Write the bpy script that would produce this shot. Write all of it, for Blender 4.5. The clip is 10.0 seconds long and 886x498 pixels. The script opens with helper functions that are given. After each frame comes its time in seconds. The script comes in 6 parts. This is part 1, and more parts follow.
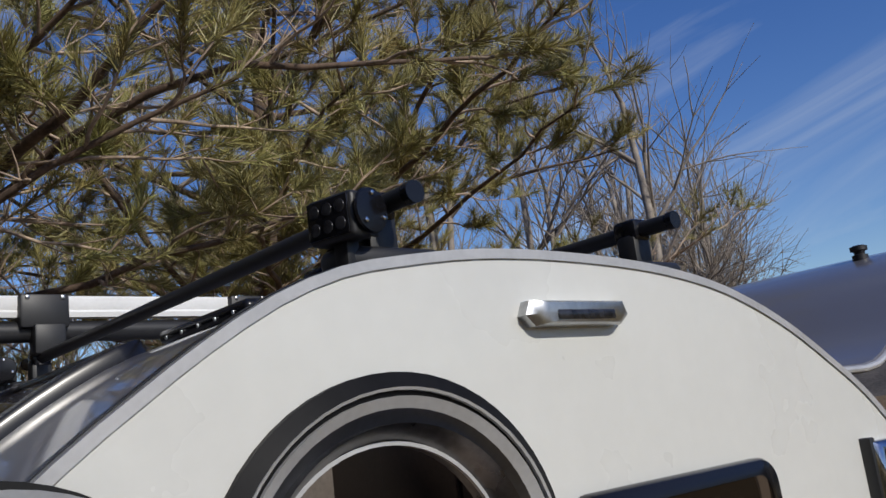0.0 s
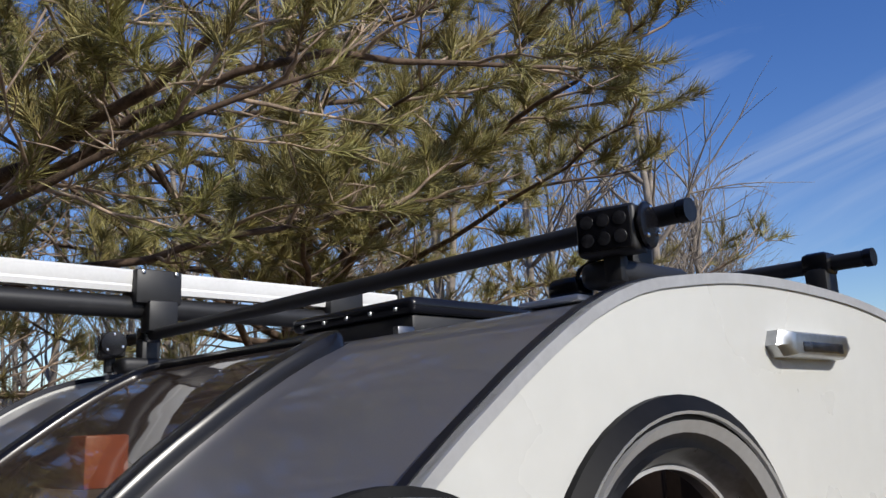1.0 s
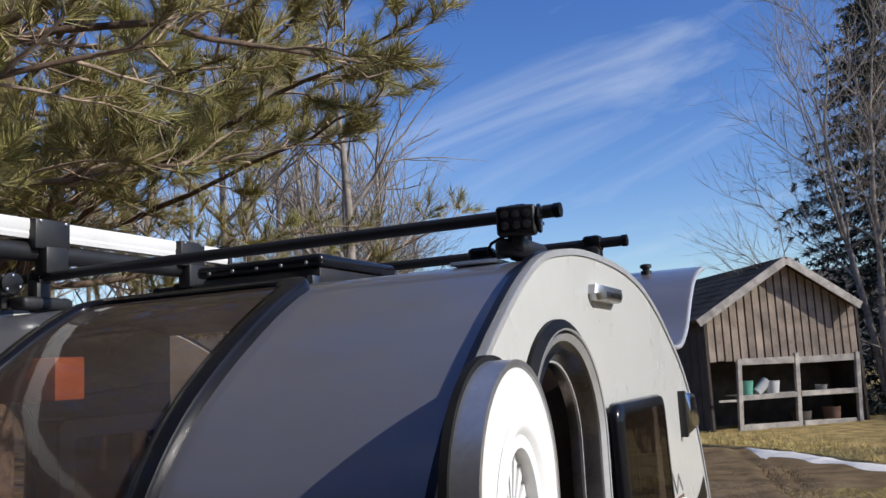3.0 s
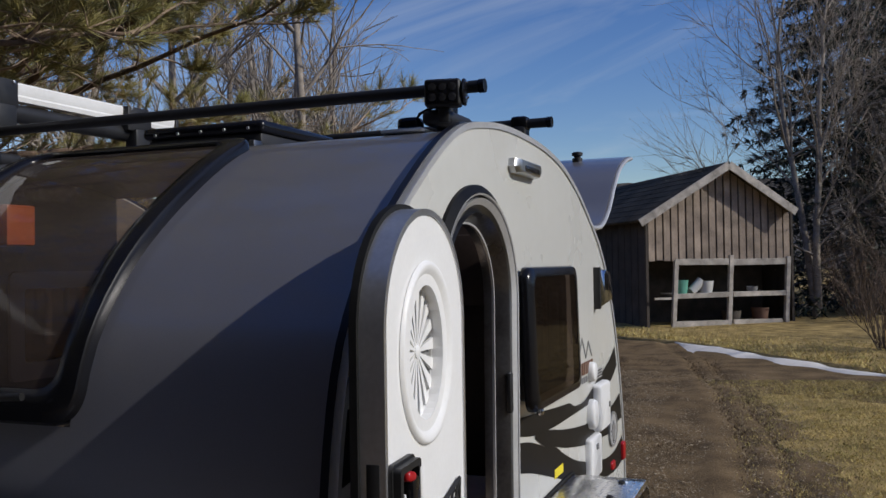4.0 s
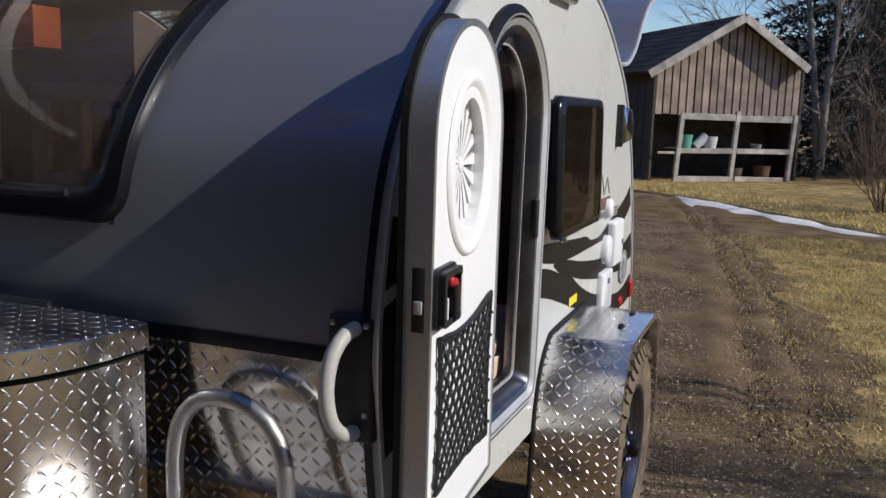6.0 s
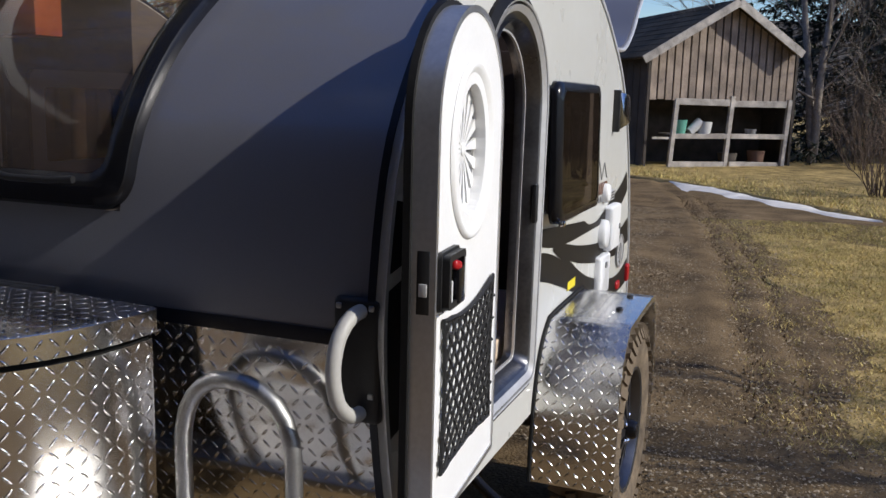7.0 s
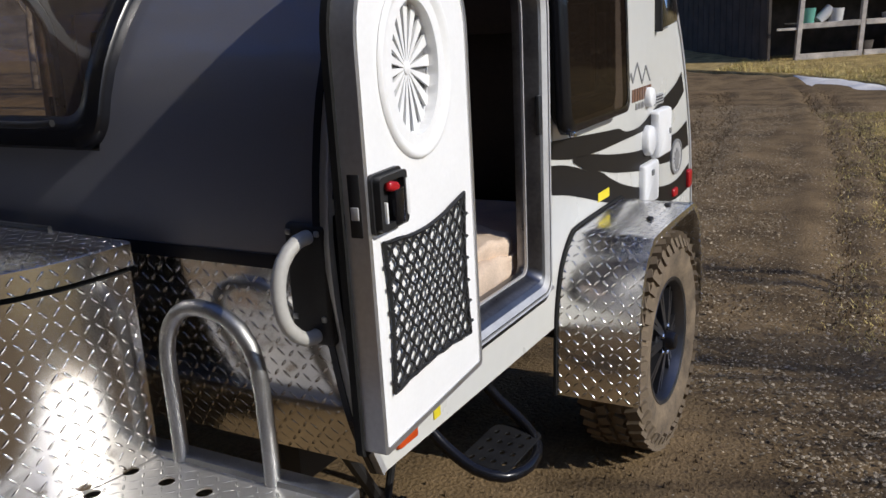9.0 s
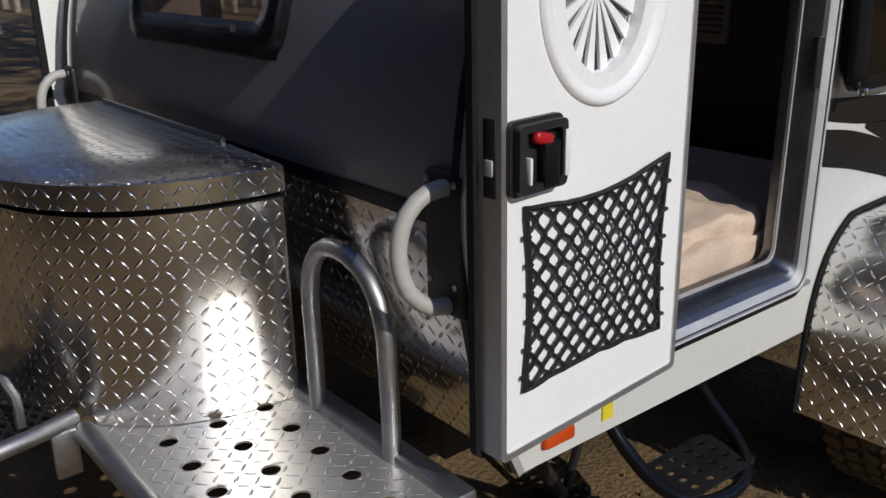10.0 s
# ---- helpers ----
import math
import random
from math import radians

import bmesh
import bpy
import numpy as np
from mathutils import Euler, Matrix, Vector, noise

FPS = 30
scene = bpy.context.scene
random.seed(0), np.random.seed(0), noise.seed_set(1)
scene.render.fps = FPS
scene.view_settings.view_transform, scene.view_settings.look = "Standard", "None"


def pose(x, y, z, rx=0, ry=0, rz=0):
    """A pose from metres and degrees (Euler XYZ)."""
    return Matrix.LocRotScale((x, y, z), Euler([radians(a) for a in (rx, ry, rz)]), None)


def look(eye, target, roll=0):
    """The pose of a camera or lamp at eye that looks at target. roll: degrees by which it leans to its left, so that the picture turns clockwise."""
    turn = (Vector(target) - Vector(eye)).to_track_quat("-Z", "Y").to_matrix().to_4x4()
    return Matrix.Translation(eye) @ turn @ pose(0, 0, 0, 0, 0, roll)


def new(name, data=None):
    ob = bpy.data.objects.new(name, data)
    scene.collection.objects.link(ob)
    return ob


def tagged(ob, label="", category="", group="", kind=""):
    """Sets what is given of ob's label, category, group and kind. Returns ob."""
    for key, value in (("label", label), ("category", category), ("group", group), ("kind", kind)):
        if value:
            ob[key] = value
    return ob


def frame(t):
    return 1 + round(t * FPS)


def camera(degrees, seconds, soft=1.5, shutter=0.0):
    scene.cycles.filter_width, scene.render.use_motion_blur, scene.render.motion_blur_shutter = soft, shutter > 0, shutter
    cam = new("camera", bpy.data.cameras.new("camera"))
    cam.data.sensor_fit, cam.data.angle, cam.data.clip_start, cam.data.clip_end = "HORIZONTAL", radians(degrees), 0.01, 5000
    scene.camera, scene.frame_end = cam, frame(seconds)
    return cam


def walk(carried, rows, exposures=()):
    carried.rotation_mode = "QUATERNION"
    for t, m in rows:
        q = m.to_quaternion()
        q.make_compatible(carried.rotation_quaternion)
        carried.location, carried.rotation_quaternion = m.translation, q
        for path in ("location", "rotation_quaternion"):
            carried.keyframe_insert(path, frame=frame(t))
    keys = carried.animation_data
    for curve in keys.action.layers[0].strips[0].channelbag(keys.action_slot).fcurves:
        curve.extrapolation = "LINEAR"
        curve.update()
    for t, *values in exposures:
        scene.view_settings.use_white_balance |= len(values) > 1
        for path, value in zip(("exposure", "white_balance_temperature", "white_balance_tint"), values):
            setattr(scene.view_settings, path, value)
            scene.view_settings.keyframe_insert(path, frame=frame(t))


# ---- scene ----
cam = camera(53.0, 10.0)
PATH = [
    (0, (-1.451, -0.98, 1.634), (-0.135, 0.47, 2.037), -7.2),
    (0.5, (-1.586, -0.835, 1.672), (-0.155, 0.485, 2.128), -7.6),
    (1, (-1.751, -0.669, 1.689), (-0.397, 0.747, 2.091), -2.4),
    (1.5, (-1.922, -0.481, 1.617), (-0.54, 0.922, 1.968), -1.9),
    (2, (-2.136, -0.412, 1.607), (-0.582, 0.81, 1.908), -1.5),
    (2.5, (-2.456, -0.503, 1.638), (-0.723, 0.43, 1.994), -2.3),
    (4, (-2.814, -0.765, 1.528), (-0.96, -0.017, 1.56), -0.9),
    (4.5, (-2.86, -0.736, 1.485), (-1.002, -0.012, 1.33), 1.1),
    (5, (-2.852, -0.719, 1.464), (-0.988, -0.04, 1.21), 2.1),
    (5.5, (-2.854, -0.695, 1.465), (-1.008, 0.018, 1.173), 2.1),
    (7, (-2.893, -0.682, 1.462), (-1.057, 0.035, 1.122), 1.5),
    (7.5, (-2.911, -0.679, 1.464), (-1.053, -0.061, 1.057), -0.1),
    (8, (-2.892, -0.691, 1.483), (-1.025, -0.178, 0.981), -3.2),
    (8.5, (-2.866, -0.789, 1.476), (-1.068, -0.084, 0.955), -4.6),
    (9, (-2.731, -0.996, 1.463), (-1.061, -0.026, 0.943), -3.3),
    (9.5, (-2.543, -1.021, 1.44), (-1.038, 0.188, 0.916), -1.1),
    (10, (-2.291, -1.01, 1.421), (-1.115, 0.473, 0.775), -1.3),
]
walk(cam, [(t, look(eye, target, roll)) for t, eye, target, roll in PATH], [(0, -0.2), (0.5, 0.02), (1.0, 0.1), (2.0, 0.33), (2.7, 0.36), (4.0, -0.32), (4.6, -0.12), (5.5, 0.05), (7.5, 0.2), (8.5, 0.2), (9.3, -0.06), (10, -0.31)])

# ---- light ----
SUN = Vector((0.0, -1.0, 0.635)).normalized()
world = bpy.data.worlds.new("sky")
scene.world = world
world.use_nodes = True
wn, wl = world.node_tree.nodes, world.node_tree.links
wn.clear()
sky = wn.new("ShaderNodeTexSky")
sky.sky_type = "NISHITA"
sky.sun_disc = False
sky.sun_elevation = math.asin(SUN.z)
sky.sun_rotation = math.atan2(SUN.x, SUN.y)
sky.air_density, sky.dust_density, sky.ozone_density = 1.0, 0.4, 2.5
tc = wn.new("ShaderNodeTexCoord")
mp = wn.new("ShaderNodeMapping")
mp.inputs["Rotation"].default_value = (0, 0, 0.91)
tilt_sky, stretch = wn.new("ShaderNodeMapping"), wn.new("ShaderNodeMapping")
tilt_sky.inputs["Rotation"].default_value = (0, 0.30, 0)
stretch.inputs["Scale"].default_value = (1.0, 4.0, 10.0)
stretch.inputs["Location"].default_value = (0.3, 0.2, 0.35)
cirrus = wn.new("ShaderNodeTexNoise")
cirrus.inputs["Scale"].default_value = 1.1
cirrus.inputs["Detail"].default_value = 7.0
cirrus.inputs["Roughness"].default_value = 0.55
cirrus.inputs["Distortion"].default_value = 0.6
ramp = wn.new("ShaderNodeValToRGB")
ramp.color_ramp.elements[0].position, ramp.color_ramp.elements[1].position = 0.52, 0.85
ramp.color_ramp.elements[1].color = (0.55, 0.55, 0.55, 1)
mixc = wn.new("ShaderNodeMix")
mixc.data_type = "RGBA"
mixc.inputs[7].default_value = (5.5, 6.0, 6.6, 1)
back = wn.new("ShaderNodeBackground")
back.inputs["Strength"].default_value = 0.12
outw = wn.new("ShaderNodeOutputWorld")
wl.new(tc.outputs["Generated"], mp.inputs["Vector"])
wl.new(mp.outputs["Vector"], tilt_sky.inputs["Vector"])
wl.new(tilt_sky.outputs["Vector"], stretch.inputs["Vector"])
wl.new(stretch.outputs["Vector"], cirrus.inputs["Vector"])
wl.new(cirrus.outputs["Fac"], ramp.inputs["Fac"])
wl.new(ramp.outputs["Color"], mixc.inputs[0])
deep = wn.new("ShaderNodeHueSaturation")
deep.inputs["Hue"].default_value = 0.518
deep.inputs["Saturation"].default_value = 1.3
deep.inputs["Value"].default_value = 1.05
wl.new(sky.outputs["Color"], deep.inputs["Color"])
wl.new(deep.outputs["Color"], mixc.inputs[6])
wl.new(mixc.outputs[2], back.inputs["Color"])
wl.new(back.outputs["Background"], outw.inputs["Surface"])
lamp = bpy.data.lights.new("sun", "SUN")
lamp.energy, lamp.angle, lamp.color = 3.4, radians(0.53), (1.0, 0.955, 0.88)
sun = new("sun", lamp)
sun.matrix_world = look(SUN * 50, (0, 0, 0))
tagged(sun, kind="structure")


# ---- materials ----
def mat(name, col, rough=0.5, metal=0.0, vary=0.12, scale=6.0, fine=90.0, bump=0.0, coat=0.0, spec=0.5, col2=None, rvary=0.08):
    """A surface with variation at two scales, in metres."""
    m = bpy.data.materials.new(name)
    m.use_nodes = True
    n, l = m.node_tree.nodes, m.node_tree.links
    b = n["Principled BSDF"]
    b.inputs["Metallic"].default_value = metal
    b.inputs["Specular IOR Level"].default_value = spec
    b.inputs["Coat Weight"].default_value = coat
    b.inputs["Coat Roughness"].default_value = 0.05
    c = n.new("ShaderNodeTexCoord")
    big, small = n.new("ShaderNodeTexNoise"), n.new("ShaderNodeTexNoise")
    big.inputs["Scale"].default_value, small.inputs["Scale"].default_value = scale, fine
    big.inputs["Detail"].default_value, small.inputs["Detail"].default_value = 5.0, 3.0
    add = n.new("ShaderNodeMath")
    add.operation = "MULTIPLY_ADD"
    add.inputs[1].default_value = 0.65
    half = n.new("ShaderNodeMath")
    half.operation = "MULTIPLY"
    half.inputs[1].default_value = 0.35
    mix = n.new("ShaderNodeMix")
    mix.data_type = "RGBA"
    other = col2 or tuple(x * (1 - 2.2 * vary) for x in col)
    mix.inputs[6].default_value = (*other, 1)
    mix.inputs[7].default_value = (*[min(1.0, x * (1 + vary)) for x in col], 1)
    sharpen = n.new("ShaderNodeMapRange")
    sharpen.inputs[1].default_value, sharpen.inputs[2].default_value = 0.3, 0.7
    rr = n.new("ShaderNodeMapRange")
    rr.inputs[3].default_value, rr.inputs[4].default_value = max(0.0, rough - rvary), min(1.0, rough + rvary)
    for t in (big, small):
        l.new(c.outputs["Object"], t.inputs["Vector"])
    l.new(small.outputs["Fac"], half.inputs[0])
    l.new(big.outputs["Fac"], add.inputs[0])
    l.new(half.outputs[0], add.inputs[2])
    l.new(add.outputs[0], sharpen.inputs[0])
    l.new(sharpen.outputs[0], mix.inputs[0])
    l.new(mix.outputs[2], b.inputs["Base Color"])
    l.new(big.outputs["Fac"], rr.inputs[0])
    l.new(rr.outputs[0], b.inputs["Roughness"])
    if bump:
        bp = n.new("ShaderNodeBump")
        bp.inputs["Strength"].default_value = 0.6
        bp.inputs["Distance"].default_value = bump
        l.new(add.outputs[0], bp.inputs["Height"])
        l.new(bp.outputs["Normal"], b.inputs["Normal"])
    return m


def random_tint(m, amount):
    """Lightens and darkens each object of a material a little, by its own random number."""
    n, l = m.node_tree.nodes, m.node_tree.links
    b = n["Principled BSDF"]
    src = b.inputs["Base Color"].links[0].from_socket
    info = n.new("ShaderNodeObjectInfo")
    rng = n.new("ShaderNodeMapRange")
    rng.inputs[3].default_value, rng.inputs[4].default_value = 1 - amount, 1 + amount
    hsv = n.new("ShaderNodeHueSaturation")
    l.new(info.outputs["Random"], rng.inputs[0])
    l.new(rng.outputs[0], hsv.inputs["Value"])
    l.new(src, hsv.inputs["Color"])
    l.new(hsv.outputs["Color"], b.inputs["Base Color"])
    return m


def island_tint(m, amount):
    n, l = m.node_tree.nodes, m.node_tree.links
    b = n["Principled BSDF"]
    src = b.inputs["Base Color"].links[0].from_socket
    geo = n.new("ShaderNodeNewGeometry")
    rng = n.new("ShaderNodeMapRange")
    rng.inputs[3].default_value, rng.inputs[4].default_value = 1 - amount, 1 + amount
    hsv = n.new("ShaderNodeHueSaturation")
    l.new(geo.outputs["Random Per Island"], rng.inputs[0])
    l.new(rng.outputs[0], hsv.inputs["Value"])
    l.new(src, hsv.inputs["Color"])
    l.new(hsv.outputs["Color"], b.inputs["Base Color"])
    return m


def math_node(n, l, op, a, b=None, c=None):
    k = n.new("ShaderNodeMath")
    k.operation = op
    for i, v in enumerate((a, b, c)):
        if v is None:
            continue
        if isinstance(v, (int, float)):
            k.inputs[i].default_value = v
        else:
            l.new(v, k.inputs[i])
    return k.outputs[0]


def tread_plate(name, pitch=0.027, rough=0.17, metal=1.0, relief=0.0034):
    """Polished aluminium with raised lugs, laid alternately, by the UV map in metres."""
    m = mat(name, (0.84, 0.82, 0.79), rough, metal, vary=0.06, scale=5, fine=60, rvary=0.06)
    n, l = m.node_tree.nodes, m.node_tree.links
    b = n["Principled BSDF"]
    uv = n.new("ShaderNodeUVMap")
    sep = n.new("ShaderNodeSeparateXYZ")
    l.new(uv.outputs["UV"], sep.inputs[0])
    u = math_node(n, l, "DIVIDE", sep.outputs[0], pitch)
    v = math_node(n, l, "DIVIDE", sep.outputs[1], pitch)
    i, j = math_node(n, l, "FLOOR", u), math_node(n, l, "FLOOR", v)
    fx = math_node(n, l, "SUBTRACT", math_node(n, l, "SUBTRACT", u, i), 0.5)
    fy = math_node(n, l, "SUBTRACT", math_node(n, l, "SUBTRACT", v, j), 0.5)
    par = math_node(n, l, "FLOORED_MODULO", math_node(n, l, "ADD", i, j), 2.0)
    s = math_node(n, l, "MULTIPLY_ADD", par, 2.0, -1.0)
    sy = math_node(n, l, "MULTIPLY", fy, s)
    a = math_node(n, l, "DIVIDE", math_node(n, l, "ADD", fx, sy), 0.60)
    c = math_node(n, l, "DIVIDE", math_node(n, l, "SUBTRACT", fx, sy), 0.155)
    e = math_node(n, l, "ADD", math_node(n, l, "MULTIPLY", a, a), math_node(n, l, "MULTIPLY", c, c))
    h = math_node(n, l, "MAXIMUM", math_node(n, l, "SUBTRACT", 1.0, e), 0.0)
    h = math_node(n, l, "POWER", h, 0.55)
    bp = n.new("ShaderNodeBump")
    bp.inputs["Strength"].default_value = 0.9
    bp.inputs["Distance"].default_value = relief
    wave = n.new("ShaderNodeTexNoise")
    wave.inputs["Scale"].default_value = 7.0
    l.new(uv.outputs["UV"], wave.inputs["Vector"])
    bp2 = n.new("ShaderNodeBump")
    bp2.inputs["Distance"].default_value = 0.004
    bp2.inputs["Strength"].default_value = 0.35
    l.new(wave.outputs["Fac"], bp2.inputs["Height"])
    l.new(h, bp.inputs["Height"])
    l.new(bp2.outputs["Normal"], bp.inputs["Normal"])
    l.new(bp.outputs["Normal"], b.inputs["Normal"])
    return m


def tinted_glass(name, tint, ior=1.5, rough=0.01, gloss=1.0, haze=0.0, dust=(0.2, 0.15, 0.12)):
    """Tinted acrylic: see-through, glossy, with an even film of dust."""
    m = bpy.data.materials.new(name)
    m.use_nodes = True
    n, l = m.node_tree.nodes, m.node_tree.links
    n.remove(n["Principled BSDF"])
    out = n["Material Output"]
    tr, gl, mx, fr = n.new("ShaderNodeBsdfTransparent"), n.new("ShaderNodeBsdfGlossy"), n.new("ShaderNodeMixShader"), n.new("ShaderNodeFresnel")
    tr.inputs["Color"].default_value = (*tint, 1)
    gl.inputs["Roughness"].default_value = rough
    gl.inputs["Color"].default_value = (gloss, gloss, gloss, 1)
    fr.inputs["IOR"].default_value = ior
    ns, bp, c = n.new("ShaderNodeTexNoise"), n.new("ShaderNodeBump"), n.new("ShaderNodeTexCoord")
    ns.inputs["Scale"].default_value = 4.0
    bp.inputs["Distance"].default_value, bp.inputs["Strength"].default_value = 0.006, 0.25
    l.new(c.outputs["Object"], ns.inputs["Vector"])
    l.new(ns.outputs["Fac"], bp.inputs["Height"])
    l.new(bp.outputs["Normal"], gl.inputs["Normal"])
    l.new(fr.outputs[0], mx.inputs[0])
    df, film = n.new("ShaderNodeBsdfDiffuse"), n.new("ShaderNodeMixShader")
    df.inputs["Color"].default_value = (*dust, 1)
    film.inputs[0].default_value = haze
    l.new(tr.outputs[0], film.inputs[1])
    l.new(df.outputs[0], film.inputs[2])
    l.new(film.outputs[0], mx.inputs[1])
    l.new(gl.outputs[0], mx.inputs[2])
    l.new(mx.outputs[0], out.inputs["Surface"])
    return m


WHITE_GEL = mat("white_gelcoat", (0.66, 0.66, 0.62), 0.28, 0, vary=0.03, scale=2.0, fine=25, coat=0.3)
WHITE_ABS = mat("white_plastic", (0.90, 0.90, 0.885), 0.42, 0, vary=0.03, scale=4)
GREY_SKIN = mat("grey_metallic_skin", (0.255, 0.255, 0.285), 0.36, 0.45, vary=0.06, scale=1.6, fine=400, coat=0.7)
SILVER_TRIM = mat("satin_aluminium", (0.60, 0.60, 0.60), 0.45, 0.45, vary=0.07, scale=9)
DARK_ALU = mat("dull_aluminium", (0.21, 0.215, 0.23), 0.38, 1.0, vary=0.1, scale=7)
DOOR_ALU = mat("door_aluminium", (0.60, 0.60, 0.61), 0.33, 0.8, vary=0.1, scale=6)
CHROME = mat("chrome", (0.82, 0.83, 0.84), 0.08, 1.0, vary=0.04, scale=12)
TUBE_ALU = mat("brushed_tube", (0.44, 0.44, 0.44), 0.48, 1.0, vary=0.12, scale=14, fine=200)
BLACK_GLOSS = mat("black_gloss", (0.008, 0.008, 0.010), 0.22, 0, vary=0.1, scale=5, spec=0.35)
BLACK_TRIM = mat("navy_black_trim", (0.010, 0.011, 0.018), 0.3, 0, vary=0.15, scale=8, spec=0.35)
BLACK_MATT = mat("black_powdercoat", (0.018, 0.018, 0.019), 0.48, 0, vary=0.2, scale=18, fine=250)
BLACK_SEAL = mat("black_seal", (0.008, 0.008, 0.009), 0.5, 0, vary=0.2, scale=20, spec=0.12)
RUBBER = mat("rubber", (0.012, 0.012, 0.012), 0.7, 0, vary=0.25, scale=20, fine=160, spec=0.25)
TYRE = mat("dusty_tyre_rubber", (0.06, 0.05, 0.04), 0.9, 0, spec=0.15, vary=0.3, scale=12, fine=120, col2=(0.27, 0.205, 0.135), bump=0.002)
RIM = mat("grey_alloy", (0.11, 0.11, 0.12), 0.3, 0.8, vary=0.12, scale=20)
RED = mat("red_plastic", (0.42, 0.012, 0.016), 0.3, 0, vary=0.05)
ORANGE = mat("orange_lens", (0.58, 0.075, 0.012), 0.25, 0, vary=0.05)
ORANGE_WOOD = mat("orange_wood", (0.42, 0.10, 0.035), 0.4, 0, vary=0.15, scale=4, fine=70)
YELLOW = mat("yellow_sticker", (0.75, 0.62, 0.03), 0.5, 0, vary=0.06)
ZEBRA = mat("charcoal_vinyl", (0.016, 0.014, 0.013), 0.45, 0, spec=0.2, vary=0.1, scale=3)
GREY_VINYL = mat("grey_vinyl", (0.25, 0.25, 0.25), 0.4, 0, vary=0.1)
RUST_VINYL = mat("brown_vinyl", (0.20, 0.10, 0.06), 0.4, 0, vary=0.1)
TREAD = tread_plate("tread_plate", 0.027, 0.21)
TREAD_DECK = tread_plate("tread_plate_scuffed", 0.027, 0.38, 0.8)
TREAD_LID = tread_plate("tread_plate_dusty", 0.027, 0.22, 1.0, 0.008)
TREAD_FINE = tread_plate("tread_plate_worn", 0.027, 0.13)
GLASS_BROWN = tinted_glass("brown_acrylic", (0.66, 0.58, 0.51), 1.30, 0.03, 0.85, 0.19, (0.25, 0.195, 0.165))
GLASS_DARK = tinted_glass("smoked_acrylic", (0.10, 0.075, 0.06), 1.3, 0.02, 0.42, 0.06, (0.2, 0.14, 0.1))
SMOKED_MIRROR = mat("smoked_mirror", (0.42, 0.45, 0.53), 0.12, 1.0, vary=0.15, scale=9)
FRAME_DARK = mat("dark_anodised_frame", (0.20, 0.20, 0.21), 0.3, 0.95, vary=0.2, scale=10)
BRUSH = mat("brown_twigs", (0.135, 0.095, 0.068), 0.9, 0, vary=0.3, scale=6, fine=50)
LED_GLASS = mat("led_lens", (0.045, 0.045, 0.05), 0.2, 0.4, vary=0.4, scale=60)
INTERIOR = mat("taupe_lining", (0.16, 0.135, 0.115), 0.5, 0, vary=0.2, scale=3, fine=60)
CABINET = mat("cabinet_ply", (0.05, 0.034, 0.026), 0.5, 0, vary=0.2, scale=2.5, fine=50)
PALE_TRIM = mat("taupe_moulding", (0.33, 0.28, 0.24), 0.5, 0, vary=0.08)
BEDDING = mat("beige_fleece", (0.70, 0.56, 0.44), 0.9, 0, vary=0.12, scale=8, fine=220, bump=0.004)
BLANKET = mat("tan_blanket", (0.68, 0.53, 0.40), 0.95, 0, vary=0.15, scale=9, fine=200, bump=0.006)
ROPE = mat("black_net_cord", (0.014, 0.014, 0.015), 0.7, 0, vary=0.2, scale=40)
GALV = mat("galvanised", (0.55, 0.56, 0.57), 0.35, 1.0, vary=0.15, scale=20)
BARN = random_tint(mat("weathered_board", (0.36, 0.285, 0.225), 0.85, 0, vary=0.3, scale=2.5, fine=45, bump=0.004), 0.22)
# darker copy of the board colour, with the shade painted in
BARN_UNLIT = mat("unlit_weathered_wall", (0.075, 0.062, 0.052), 0.9, 0, vary=0.3, scale=3, fine=40)
GREY_WOOD = random_tint(mat("grey_lumber", (0.50, 0.455, 0.40), 0.8, 0, vary=0.28, scale=5, fine=60, bump=0.003), 0.12)
SHINGLE = mat("dark_shingle", (0.105, 0.088, 0.064), 0.95, 0, spec=0.1, vary=0.35, scale=1.2, fine=18, bump=0.01)
BARK = mat("pine_bark", (0.17, 0.115, 0.08), 0.9, 0, vary=0.35, scale=14, fine=70, bump=0.01)
TWIG = mat("pine_twig", (0.52, 0.39, 0.28), 0.85, 0, vary=0.35, scale=10, fine=60)
BARE_BARK = mat("bare_tree_bark", (0.34, 0.29, 0.24), 0.9, 0, vary=0.3, scale=6, fine=50, bump=0.006)
NEEDLE = island_tint(mat("pine_needle", (0.23, 0.235, 0.075), 0.5, 0, vary=0.3, scale=1.6, fine=20, col2=(0.30, 0.22, 0.085)), 0.45)
SPRUCE = island_tint(mat("spruce_needle", (0.032, 0.045, 0.027), 0.6, 0, vary=0.3, scale=1.5), 0.4)
GRAVEL_GROUND = mat("gravel_earth", (0.205, 0.142, 0.076), 0.95, 0, spec=0.08, vary=0.4, scale=2.2, fine=70, bump=0.045, col2=(0.054, 0.038, 0.023))
PEBBLE = island_tint(mat("pebble", (0.37, 0.30, 0.205), 0.85, 0, spec=0.15, vary=0.2, scale=5), 0.65)
CLOD = island_tint(mat("earth_clod", (0.15, 0.105, 0.062), 0.95, 0, spec=0.08, vary=0.3, scale=4, fine=60), 0.4)
LAWN = mat("dormant_turf", (0.44, 0.32, 0.135), 0.95, 0, spec=0.08, vary=0.45, scale=3.5, fine=60, bump=0.05, col2=(0.10, 0.075, 0.034))
BLADE = island_tint(mat("dry_grass", (0.60, 0.46, 0.185), 0.8, 0, spec=0.15, vary=0.3, scale=1.6, col2=(0.26, 0.24, 0.075)), 0.5)
